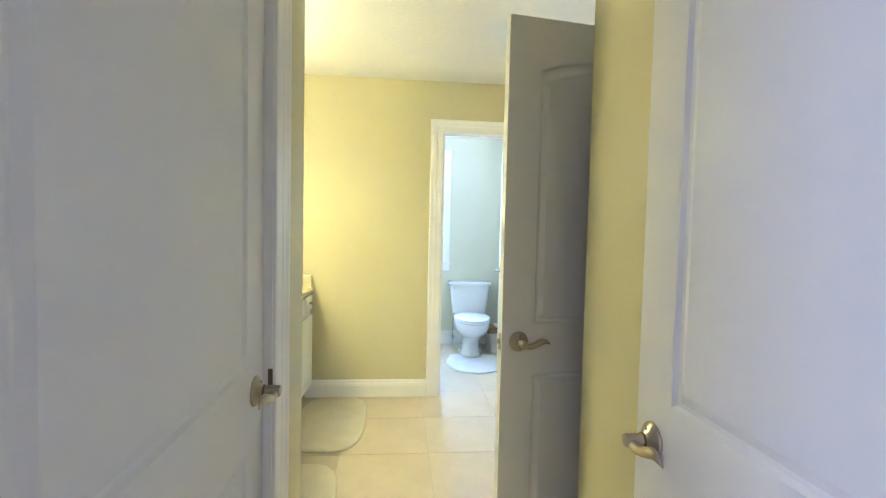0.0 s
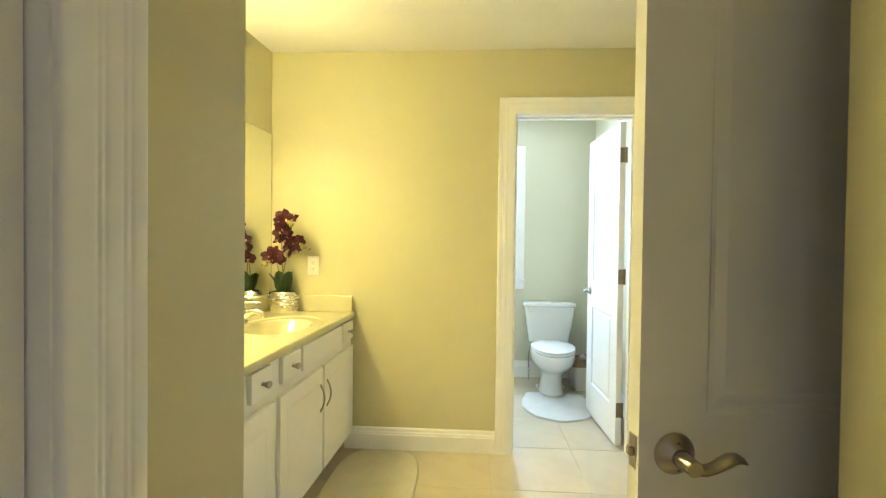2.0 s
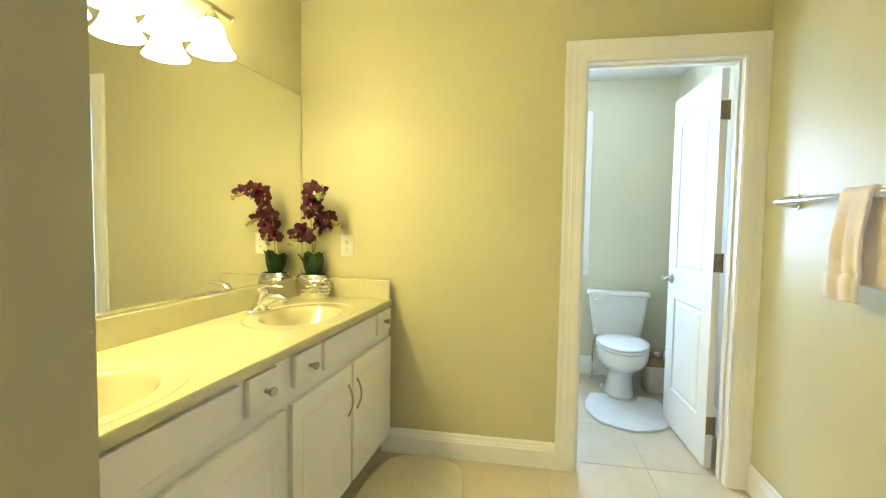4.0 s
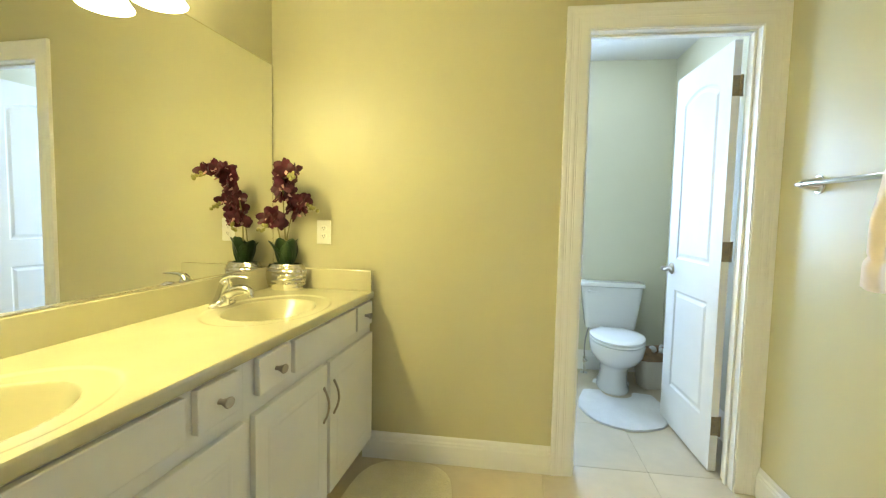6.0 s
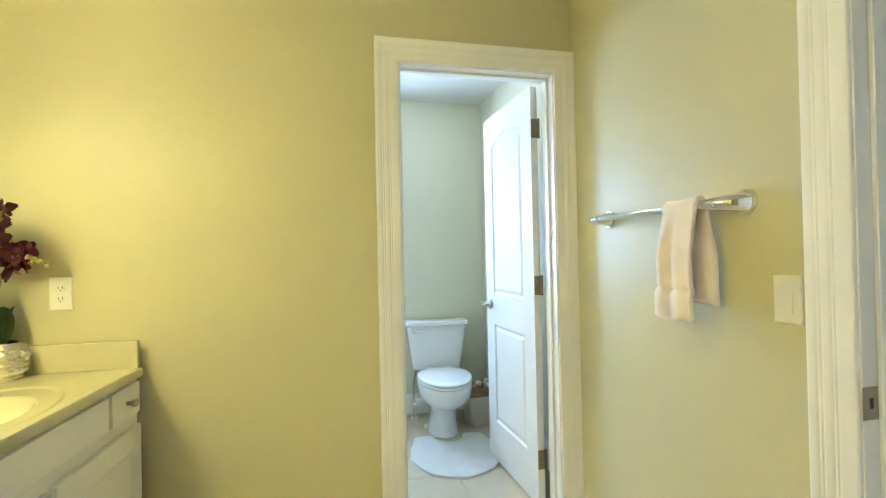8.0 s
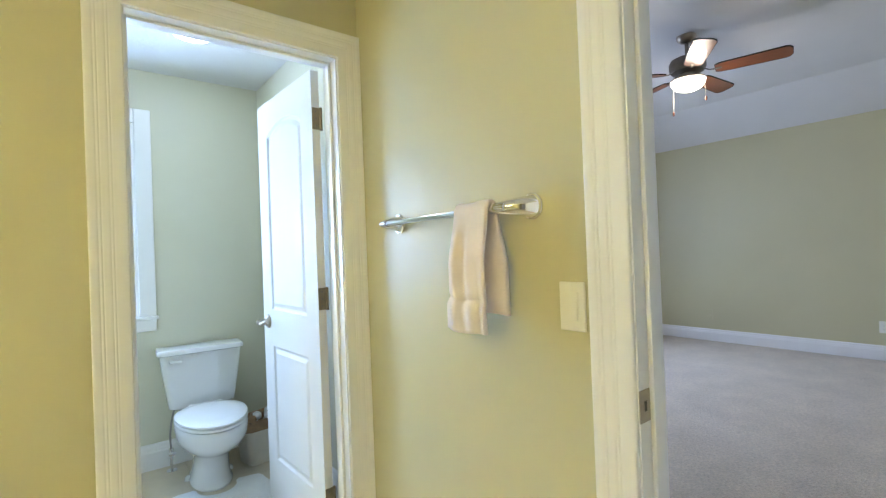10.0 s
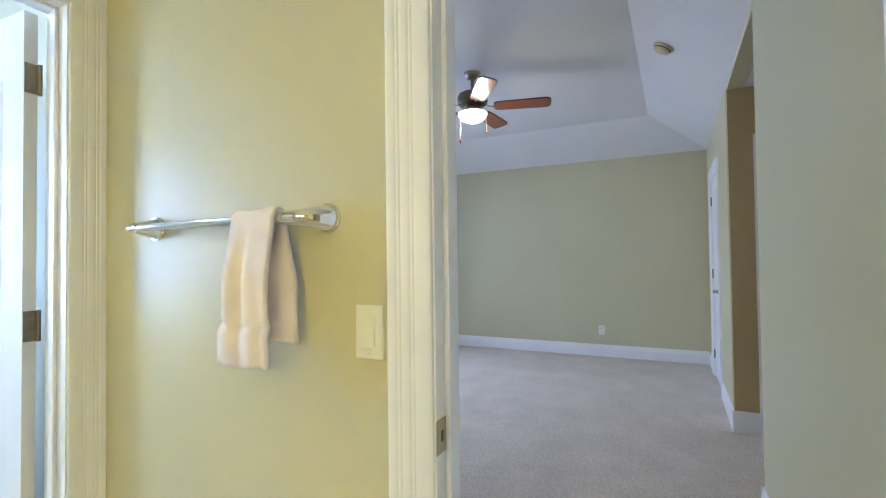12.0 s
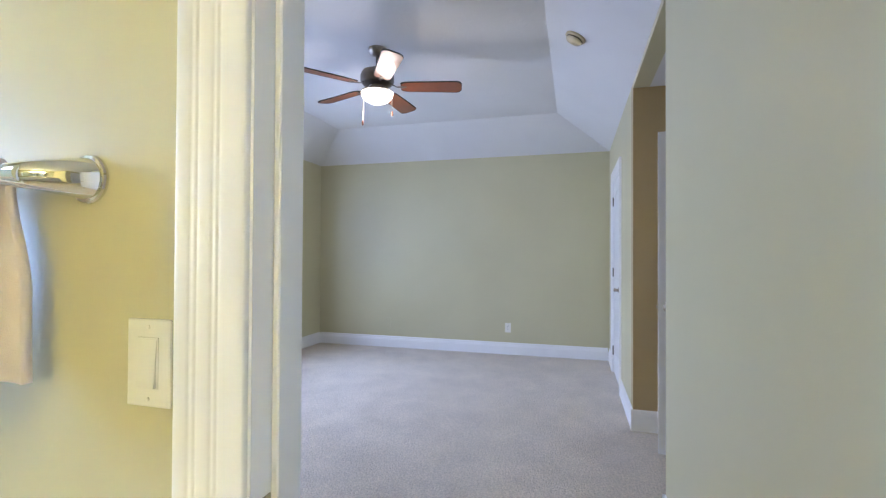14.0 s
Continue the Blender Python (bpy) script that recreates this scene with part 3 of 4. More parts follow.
def vanity_unit(y1, flip):
    """One sink cabinet 1.0 m wide, ending at y1 (local)."""
    y0 = y1 - 1.008
    e = thing("vanity_cabinet", "white painted sink cabinet with overlay doors and drawers", "cabinet", VAN, group="vanity cabinets")
    for panel in ((FRONT - 0.020, FRONT - 0.001, y0, y1, 0.115, 0.810), (0.004, FRONT - 0.0205, y0, y0 + 0.016, 0.115, 0.810),
                  (0.004, FRONT - 0.0205, y1 - 0.016, y1, 0.115, 0.810), (0.004, FRONT - 0.0205, y0 + 0.0165, y1 - 0.0165, 0.115, 0.131)):
        part("carcass_panel", box(*panel), M_CAB, e)
    part("toe_kick", box(0.004, FRONT - 0.075, y0 + 0.001, y1 - 0.001, 0.0, 0.115), M_CAB, e)
    W = y1 - y0
    rows = [(0.045, 0.195, True), (0.232, 0.775, False), (0.798, 0.985, True)] if flip else [(0.050, 0.225, True), (0.250, 0.778, False), (0.800, 0.987, True)]
    for a, b, kn in rows:
        a, b = (y0 + W - b, y0 + W - a) if flip else (y0 + a, y0 + b)
        cab_drawer(e, a, b, 0.695, 0.803, kn, "drawer_front" if kn else "false_front")
    mid = y0 + W / 2
    cab_door(e, y0 + 0.028, mid - 0.012, 0.125, 0.650, mid - 0.045)
    cab_door(e, mid + 0.012, y1 - 0.014, 0.125, 0.650, mid + 0.045)
    return e


vanity_unit(-0.012, False)
vanity_unit(-1.0205, True)

# one-piece top with two oval bowls
TOP_Z, TX, TY0, TY1 = 0.844, 0.533, -2.036, -0.004
BOWLS = [(0.290, -0.505), (0.290, -1.530)]


def top_height(x, y):
    z = TOP_Z
    for cx, cy in BOWLS:
        r = math.hypot((x - cx) / 0.158, (y - cy) / 0.215)
        if r < 1:
            z -= 0.138 * (1 - r ** 2.6) ** 1.15
        rr = math.hypot((x - cx) / 0.205, (y - cy) / 0.300)
        q = min(1.0, max(0.0, (1.03 - rr) / 0.06))
        z -= 0.0045 * q * q * (3 - 2 * q)
    return z


nx, ny = 110, 400
bm = bmesh.new()
grid = []
for i in range(nx + 1):
    x = 0.004 + (TX - 0.006) * i / nx
    grid.append([bm.verts.new((x, TY0 + (TY1 - TY0) * k / ny, top_height(x, TY0 + (TY1 - TY0) * k / ny))) for k in range(ny + 1)])
for i in range(nx):
    for k in range(ny):
        bm.faces.new((grid[i][k], grid[i + 1][k], grid[i + 1][k + 1], grid[i][k + 1]))
edge = [grid[-1]]
for x, z in ((TX - 0.0030, TOP_Z - 0.0007), (TX - 0.0012, TOP_Z - 0.0022), (TX + 0.0004, TOP_Z - 0.0050), (TX + 0.001, TOP_Z - 0.009), (TX + 0.001, TOP_Z - 0.028), (TX, TOP_Z - 0.031), (TX - 0.004, TOP_Z - 0.033), (0.46, TOP_Z - 0.033)):
    edge.append([bm.verts.new((x, v.co.y, z)) for v in grid[-1]])
for a, b in zip(edge, edge[1:]):
    for k in range(ny):
        bm.faces.new((a[k], a[k + 1], b[k + 1], b[k]))
vtop = thing("countertop", "glossy cream cultured marble double sink top on the cabinets", "countertop", VAN)
part("slab", bm, M_MARBLE, vtop, smooth=True)
part("backsplash", box(0.004, 0.017, TY0, TY1 - 0.021, TOP_Z - 0.002, 0.943, bevel=0.004, segs=2), M_MARBLE, vtop)
part("side_splash", box(0.004, TX - 0.008, TY1 - 0.020, TY1, TOP_Z - 0.002, 0.943, bevel=0.004, segs=2), M_MARBLE, vtop)
for cx, cy in BOWLS:
    part("drain", moved(lathe([(0.024, 0), (0.024, 0.003), (0.019, 0.004), (0.016, 0.002), (0.001, 0.002)], 24), pose(cx, cy, TOP_Z - 0.1425)), M_CHROME, vtop, "chrome drain", smooth=True)


def faucet(cx, cy):
    """Low single-lever basin faucet on an oval base plate."""
    e = thing("faucet", "chrome single-lever faucet on the sink deck", "faucet", VAN @ pose(cx, cy, TOP_Z - 0.002), group="basin faucets")
    part("base_plate", lathe([(0.040, 0), (0.040, 0.007), (0.037, 0.014), (0.028, 0.020), (0.010, 0.022)], 32, sx=0.70, sy=1.95), M_CHROME, e, smooth=True)
    part("body", tube([(-0.004, 0, 0.012), (0.000, 0, 0.030), (0.006, 0, 0.055), (0.014, 0, 0.080), (0.020, 0, 0.098), (0.023, 0, 0.106)], [0.034, 0.029, 0.025, 0.0235, 0.020, 0.010], 24, up=Vector((0, 1, 0))), M_CHROME, e, smooth=True)
    part("spout", tube([(0.004, 0, 0.040), (0.040, 0, 0.058), (0.075, 0, 0.068), (0.104, 0, 0.068), (0.122, 0, 0.060), (0.126, 0, 0.046)], [0.024, 0.021, 0.018, 0.0165, 0.015, 0.0135], 20), M_CHROME, e, smooth=True)
    part("aerator", moved(lathe([(0.0115, 0), (0.0115, 0.008), (0.010, 0.010)], 18), pose(0.126, 0, 0.037)), M_CHROME, e, smooth=True)
    part("lever", tube([(0.004, 0, 0.096), (0.018, 0, 0.110), (0.040, 0.0, 0.118), (0.075, 0.0, 0.119), (0.104, 0.0, 0.117), (0.116, 0, 0.115)], [0.021, 0.021, 0.016, 0.0125, 0.010, 0.005], 18, 0.5), M_CHROME, e, "chrome lever handle", smooth=True)
    return e


faucet(0.080, -0.505)
faucet(0.080, -1.530)

# mirror over the backsplash
mir = thing("mirror", "large frameless mirror over the vanity", "mirror", VAN)
part("glass", box(0.0005, 0.0055, -2.02, -0.012, 0.950, 1.925), M_MIRROR, mir)
part("edge", join(box(0.0005, 0.0065, -2.02, -0.012, 1.925, 1.928), box(0.0005, 0.0065, -0.012, -0.009, 0.950, 1.928), box(0.0005, 0.0065, -2.02, -0.012, 0.946, 0.950)), M_SILVER, mir)

# vanity light
vl = thing("vanity_light", "brass bar light with four lit frosted bell shades", "wall light", VAN)
LY = [-0.82, -1.02, -1.22, -1.42]
part("backplate", add_box(bmesh.new(), 0.0, 0.022, -1.26, -1.02, 1.985, 2.095, bevel=0.008, segs=2), M_NICKEL, vl)
part("bar", tube([(0.105, -0.71, 2.033), (0.105, -1.53, 2.033)], 0.0095, 14), M_NICKEL, vl, smooth=True)
for y, s in ((-0.71, 1), (-1.53, -1)):
    part("finial", moved(lathe([(0.0095, 0), (0.0125, 0.002), (0.0125, 0.009), (0.009, 0.013), (0.001, 0.015)], 16), pose(0.105, y, 2.033, -90 * s, 0, 0)), M_NICKEL, vl, smooth=True)
for y in (-1.08, -1.20):
    part("arm", tube([(0.018, y, 2.038), (0.060, y, 2.044), (0.105, y, 2.033)], 0.0075, 10), M_NICKEL, vl, smooth=True)
for y in LY:
    part("socket", moved(lathe([(0.008, 0.056), (0.009, 0.036), (0.018, 0.030), (0.025, 0.016), (0.027, 0.004), (0.024, 0.0)], 24), pose(0.105, y, 1.976)), M_NICKEL, vl, smooth=True)
    prof = [(0.024, 1.980), (0.033, 1.972), (0.041, 1.950), (0.047, 1.927), (0.055, 1.903), (0.066, 1.882), (0.077, 1.866), (0.081, 1.860), (0.078, 1.859), (0.063, 1.880), (0.052, 1.903), (0.044, 1.928), (0.036, 1.955), (0.020, 1.976)]
    part("shade", moved(lathe(prof, 32, cap=False), pose(0.105, y, 0)), M_SHADE, vl, "glowing frosted glass bell shade", smooth=True)
    p = VAN @ Vector((0.105, y, 1.880))
    bulb(p.x, p.y, p.z, 1.2, WARM, 0.035)

# ---- bathroom things ----
def rounded_rug(name, label, cx, cy, w, l, m, height=0.018, seed=1):
    """Thick pile rug with rounded ends and a slightly wavy surface."""
    rnd = random.Random(seed)
    bm = bmesh.new()
    n = 72
    rim = []
    for i in range(n):
        a = 2 * math.pi * i / n
        c, s = math.cos(a), math.sin(a)
        k = 3.2
        x = math.copysign(abs(c) ** (2 / k), c) * w / 2
        y = math.copysign(abs(s) ** (2 / k), s) * l / 2
        wob = 1 + 0.004 * math.sin(7 * a + seed) + rnd.uniform(-0.002, 0.002)
        rim.append((x * wob, y * wob))
    rings = []
    for sc, z in ((0.992, 0.0), (1.0, 0.004), (1.0, 0.011), (0.985, 0.016), (0.95, height), (0.8, height), (0.6, height), (0.4, height), (0.2, height), (0.03, height)):
        ring = []
        for x, y in rim:
            p = Vector((x * sc, y * sc, z))
            if z >= 0.011:
                p.z += 0.0022 * noise.noise(Vector((p.x * 14, p.y * 14, seed)))
            ring.append(p)
        rings.append(ring)
    e = thing(name, label, "rug", pose(cx, cy, 0.0005), group="bath mats")
    part("mat_body", add_loft(bm, rings), m, e, smooth=True)
    return e


rounded_rug("bath_mat", "cream pile bath mat with rounded ends before the vanity", 0.118, 3.70, 0.47, 0.86, M_RUG, seed=3)
rounded_rug("bath_mat", "cream pile bath mat beside the near cabinet", 0.060, 2.72, 0.42, 0.82, M_RUG, seed=5)


def wall_plate(name, label, at, kind, m=M_PLASTIC):
    """Plate 70 x 115 mm on a wall; kind: rocker or outlet."""
    e = thing(name, label, "outlet" if kind == "outlet" else "light switch", at)
    part("plate", add_box(bmesh.new(), -0.0365, 0.0365, 0.0, 0.006, -0.059, 0.059, bevel=0.003, segs=2), m, e)
    if kind == "rocker":
        part("bezel", box(-0.0175, 0.0175, 0.0055, 0.0072, -0.0345, 0.0345, bevel=0.0005), M_PLASTIC, e)
        bm = bmesh.new()
        add_loft(bm, [[Vector((x, 0.006, z)) for x, z in ((-0.0155, -0.0325), (0.0155, -0.0325), (0.0155, 0.0325), (-0.0155, 0.0325))],
                      [Vector((x, y, z)) for x, y, z in ((-0.0150, 0.0115, -0.0320), (0.0150, 0.0115, -0.0320), (0.0150, 0.0075, 0.0320), (-0.0150, 0.0075, 0.0320))]])
        part("rocker", bm, M_PLASTIC, e)
    else:
        for zc in (-0.0195, 0.0195):
            face = part("socket", moved(lathe([(0.0165, 0), (0.0165, 0.0015), (0.0155, 0.0022)], 24, sx=1.0, sy=0.85), pose(0, 0.0060, zc, -90, 0, 0)), m, e)
            for dx, hgt in ((-0.0065, 0.009), (0.0065, 0.0075)):
                part("slot", box(dx - 0.0012, dx + 0.0012, 0.0080, 0.0084, zc + 0.0005 - 0.002, zc + 0.0005 - 0.002 + hgt), M_SLOT if m is M_PLASTIC else m, face)
            part("slot", moved(lathe([(0.0024, 0), (0.0024, 0.0004)], 10), pose(0, 0.0081, zc - 0.0075, -90, 0, 0)), M_SLOT if m is M_PLASTIC else m, face)
    for zc in ((-0.048, 0.048) if kind == "rocker" else (0.0,)):
        part("screw", moved(lathe([(0.003, 0), (0.003, 0.001), (0.001, 0.0015)], 10), pose(0, 0.0058, zc, -90, 0, 0)), m, e)
    return e


wall_plate("light_switch", "cream rocker light switch on the wall by the doorway", facing((RIGHT, 3.148, 1.106), (-1, 0, 0)), "rocker")
wall_plate("wall_outlet", "cream duplex outlet on the wall above the vanity", facing((-0.347, FAR, 1.120), (0, -1, 0)), "outlet")
wall_plate("wall_outlet", "white duplex outlet low on the bedroom wall", facing((7.05, 3.398, 0.335), (-1, 0, 0)), "outlet")
wall_plate("wall_outlet", "wall-coloured painted-over outlet low on the bedroom wall", facing((7.05, 5.02, 0.335), (-1, 0, 0)), "outlet", M_WALL)

# towel bar
BX, BZ = 1.622, 1.357
tb = thing("towel_bar", "chrome towel bar with flared posts on the wall", "towel bar")
part("bar", tube([(BX, 3.300, BZ), (BX, 3.905, BZ)], 0.0108, 16), M_CHROME, tb, smooth=True)


def trumpet(points, radii, oval, segs=28):
    """A swept post whose rings turn from the bar's direction to the wall's."""
    pts = [Vector(p) for p in points]
    rings = []
    for i, p in enumerate(pts):
        t = i / (len(pts) - 1)
        d = (pts[min(i + 1, len(pts) - 1)] - pts[max(i - 1, 0)]).normalized().lerp(Vector((1, 0, 0)), t * t).normalized()
        u = d.cross(Z).normalized()
        rings.append([p + u * radii[i] * math.cos(2 * math.pi * k / segs) + Z * radii[i] * oval * math.sin(2 * math.pi * k / segs) for k in range(segs)])
    return add_loft(bmesh.new(), rings)


def swell(n, small, large, power):
    return [small + (large - small) * (i / n) ** power for i in range(n + 1)]


near_line = arc((BX, 3.362, BZ), (BX + 0.004, 3.285, BZ), (RIGHT - 0.006, 3.262, BZ), 18)
part("post", trumpet(near_line, swell(18, 0.0120, 0.0275, 1.15), 1.08), M_CHROME, tb, "flared chrome post", smooth=True)
far_line = arc((BX, 3.905, BZ), (BX + 0.012, 3.893, BZ), (RIGHT - 0.006, 3.890, BZ), 18)
part("post", trumpet(far_line, swell(18, 0.0120, 0.0275, 1.3), 1.08), M_CHROME, tb, "flared chrome post", smooth=True)
for yb in (3.262, 3.890):
    part("flange", moved(lathe([(0.0350, 0), (0.0350, 0.004), (0.0330, 0.0065), (0.028, 0.007)], 32), pose(RIGHT - 0.0005, yb, BZ, 0, -90, 0)), M_CHROME, tb, smooth=True)
for y in (3.358, 3.878):
    part("collar", tube([(BX, y - 0.004, BZ), (BX, y + 0.004, BZ)], 0.0128, 20), M_CHROME, tb, smooth=True)
part("end_cap", moved(lathe([(0.0105, 0), (0.0105, 0.016), (0.008, 0.020), (0.001, 0.021)], 18), pose(BX, 3.902, BZ, -90, 0, 0)), M_CHROME, tb, smooth=True)

# towel hung over the bar, folded in three lengthwise
bm = bmesh.new()
NU, front, back = 46, 0.332, 0.285
path = []
for i in range(31):
    path.append((-1, front * (1 - i / 30)))
for i in range(1, 9):
    a = math.pi * i / 9
    path.append((math.cos(math.pi - a), -1.0))
for i in range(25):
    path.append((1, back * i / 24))
rows = []
for side, drop in path:
    row = []
    for u in range(NU + 1):
        s = u / NU
        lip = 0.5 - 0.5 * math.cos(2 * math.pi * s)
        if drop < 0:
            x = BX + side * 0.0185
            z = BZ + 0.002 + 0.0175 * math.sqrt(max(0.0, 1 - side * side)) + 0.002 * math.sin(7 * s)
            y = 3.350 + 0.126 * s + 0.003 * side
        else:
            f = min(1.0, drop / 0.16)
            soft = f * f * (3 - 2 * f)
            if side < 0:
                fold = 0.011 * math.exp(-((s - 0.80 - 0.10 * drop) / 0.12) ** 2) - 0.006 * (1 - min(1.0, drop / 0.26) ** 3) * math.exp(-((s - 0.55 + 0.35 * drop) / 0.09) ** 2) + 0.006 * math.exp(-((s - 0.22) / 0.12) ** 2) + 0.003 * math.sin(17 * s + 8 * drop)
                hem = 0.0055 * math.exp(-((drop - 0.246) / 0.008) ** 2) - 0.004 * min(1.0, max(0.0, (drop - 0.250) / 0.02))
                x = BX - 0.0185 - 0.010 * soft - fold * soft + hem - 0.006 * lip * soft
                wid = 0.126 + 0.014 * soft + 0.008 * min(1.0, max(0.0, (drop - 0.246) / 0.012))
                y0 = 3.350 + 0.006 * drop / front + 0.006 * math.sin(11 * drop)
                z = BZ + 0.002 - drop + 0.008 * (s - 0.5) * soft + 0.004 * math.sin(6 * s + 1) * soft
            else:
                fold = 0.010 * math.sin(2 * math.pi * (0.8 * s + 0.2))
                x = min(BX + 0.0185 + fold * soft, RIGHT - 0.012)
                wid = 0.126 - 0.004 * soft
                y0 = 3.348 - 0.026 * soft + 0.008 * math.sin(9 * drop)
                z = BZ + 0.002 - drop + 0.012 * (s - 0.2) * soft
            y = y0 + wid * s
        row.append(bm.verts.new((x, y, z)))
    rows.append(row)
for a, b in zip(rows, rows[1:]):
    for u in range(NU):
        bm.faces.new((a[u], a[u + 1], b[u + 1], b[u]))
tw = tagged(part("hand_towel", bm, M_TOWEL, smooth=True), "cream terry hand towel hanging over the chrome bar", "towel")
sol = tw.modifiers.new("thickness", "SOLIDIFY")
sol.thickness, sol.offset = 0.013, 0.0

# ---- orchid in a hammered silver pot ----
PX, PY = -0.502, 4.078
orc = thing("potted_orchid", "artificial maroon orchid in a hammered silver oval pot", "potted plant", pose(PX, PY, TOP_Z - 0.001))
bm = bmesh.new()
rings = []
for r, h in ((0.070, 0), (0.080, 0.004), (0.092, 0.025), (0.099, 0.050), (0.100, 0.075), (0.095, 0.098), (0.086, 0.112), (0.083, 0.116), (0.079, 0.112), (0.078, 0.098)):
    ring = []
    for i in range(64):
        a = 2 * math.pi * i / 64
        d = 0.0
        if 0.01 < h < 0.11 and r > 0.0785:
            d = 0.004 * noise.noise(Vector((6 * math.cos(a), 6 * math.sin(a), h * 95)))
        ring.append(Vector(((r + d) * 0.98 * math.cos(a), (r + d) * 0.62 * math.sin(a), h * 1.08)))
    rings.append(ring)
fine = []
for a, b in zip(rings, rings[1:]):
    for k in range(6):
        t = k / 6
        row = []
        for j in range(64):
            p = a[j].lerp(b[j], t)
            ang = 2 * math.pi * j / 64
            cell = math.sin(8 * ang + (int(p.z / 0.020) % 2) * math.pi / 2 + 0.6 * math.sin(3 * ang)) * math.sin(math.pi * p.z / 0.020)
            if 0.006 < p.z < 0.108 and a[j].xy.length > 0.06:
                p.xy = p.xy * (1 + 0.10 * abs(cell) - 0.05)
            row.append(p)
        fine.append(row)
fine.append(rings[-1])
part("pot", add_loft(bm, fine), M_SILVER, orc, "hammered silver oval pot", smooth=True)
part("moss", moved(lathe([(0.060, 0), (0.050, 0.008), (0.030, 0.012), (0.002, 0.013)], 24, sy=0.70), pose(0, 0, 0.106)), M_SOIL, orc, smooth=True)


def leaf_blade(yaw, lean, length, width, bend):
    bm = bmesh.new()
    rows = []
    n = 12
    for i in range(n + 1):
        t = i / n
        w = width * math.sin(math.pi * min(1, 0.12 + 0.86 * t)) ** 0.7 * (1 if t < 0.98 else 0.3)
        r = length * t
        out = r * math.sin(lean + bend * t)
        up = r * math.cos(lean + bend * t)
        rows.append([bm.verts.new((out - 0.18 * abs(s) * w, s * w, up + 0.25 * abs(s) * w)) for s in (-1, -0.5, 0, 0.5, 1)])
    for a, b in zip(rows, rows[1:]):
        for k in range(4):
            bm.faces.new((a[k], a[k + 1], b[k + 1], b[k]))
    ob = part("leaf", bm, M_LEAF, orc, smooth=True, at=pose(0.016 * math.cos(radians(yaw)), 0.016 * math.sin(radians(yaw)), 0.100, 0, 0, yaw))
    so = ob.modifiers.new("thickness", "SOLIDIFY")
    so.thickness = 0.0025
    return ob


for yaw, lean, ln, wd, bend in ((-35, 0.20, 0.155, 0.046, 0.10), (25, 0.14, 0.150, 0.044, 0.12), (80, 0.25, 0.11, 0.030, 0.3), (150, 0.18, 0.130, 0.036, 0.2),
                                (205, 0.24, 0.150, 0.040, 0.2), (-90, 0.16, 0.160, 0.043, 0.15), (-60, 0.08, 0.115, 0.030, 0.1), (-130, 0.22, 0.128, 0.034, 0.2)):
    leaf_blade(yaw, lean, ln, wd, bend)


def petal_mesh(length, width, cup, bm, yaw, m):
    rows = []
    n = 6
    for i in range(n + 1):
        t = i / n
        w = width * math.sin(math.pi * (0.10 + 0.83 * t)) ** 0.75
        rows.append([Vector((length * t, s * w, cup * (t * t) * length - 0.25 * s * s * w + 0.13 * width * math.sin(9 * t + 5 * s))) for s in (-1, -0.4, 0.4, 1)])
    rot = m @ Matrix.Rotation(yaw, 4, "Z")
    vr = [[bm.verts.new(rot @ p) for p in r] for r in rows]
    for a, b in zip(vr, vr[1:]):
        for k in range(3):
            bm.faces.new((a[k], a[k + 1], b[k + 1], b[k]))


def flower(p, face, size, rnd):
    """Orchid bloom: three sepals, two broad petals, a lip."""
    d = Vector(face).normalized()
    base = d.to_track_quat("Z", "Y").to_matrix().to_4x4()
    bm = bmesh.new()
    roll = rnd.uniform(-0.9, 0.9)
    for k in range(3):
        petal_mesh(size, size * 0.34, rnd.uniform(-0.3, 0.5), bm, roll + math.pi / 2 + k * 2 * math.pi / 3, Matrix.Identity(4))
    for s in (-1, 1):
        petal_mesh(size * 1.05, size * 0.52, rnd.uniform(-0.1, 0.6), bm, roll + math.pi / 2 + s * 1.25, pose(0, 0, size * 0.06))
    fl = part("flower", bm, M_PETAL, orc, smooth=True, at=Matrix.Translation(p) @ base)
    bm = bmesh.new()
    petal_mesh(size * 0.45, size * 0.17, 0.9, bm, roll - math.pi / 2, pose(0, 0, size * 0.08))
    part("lip", bm, M_LIP, fl, smooth=True)
    return fl


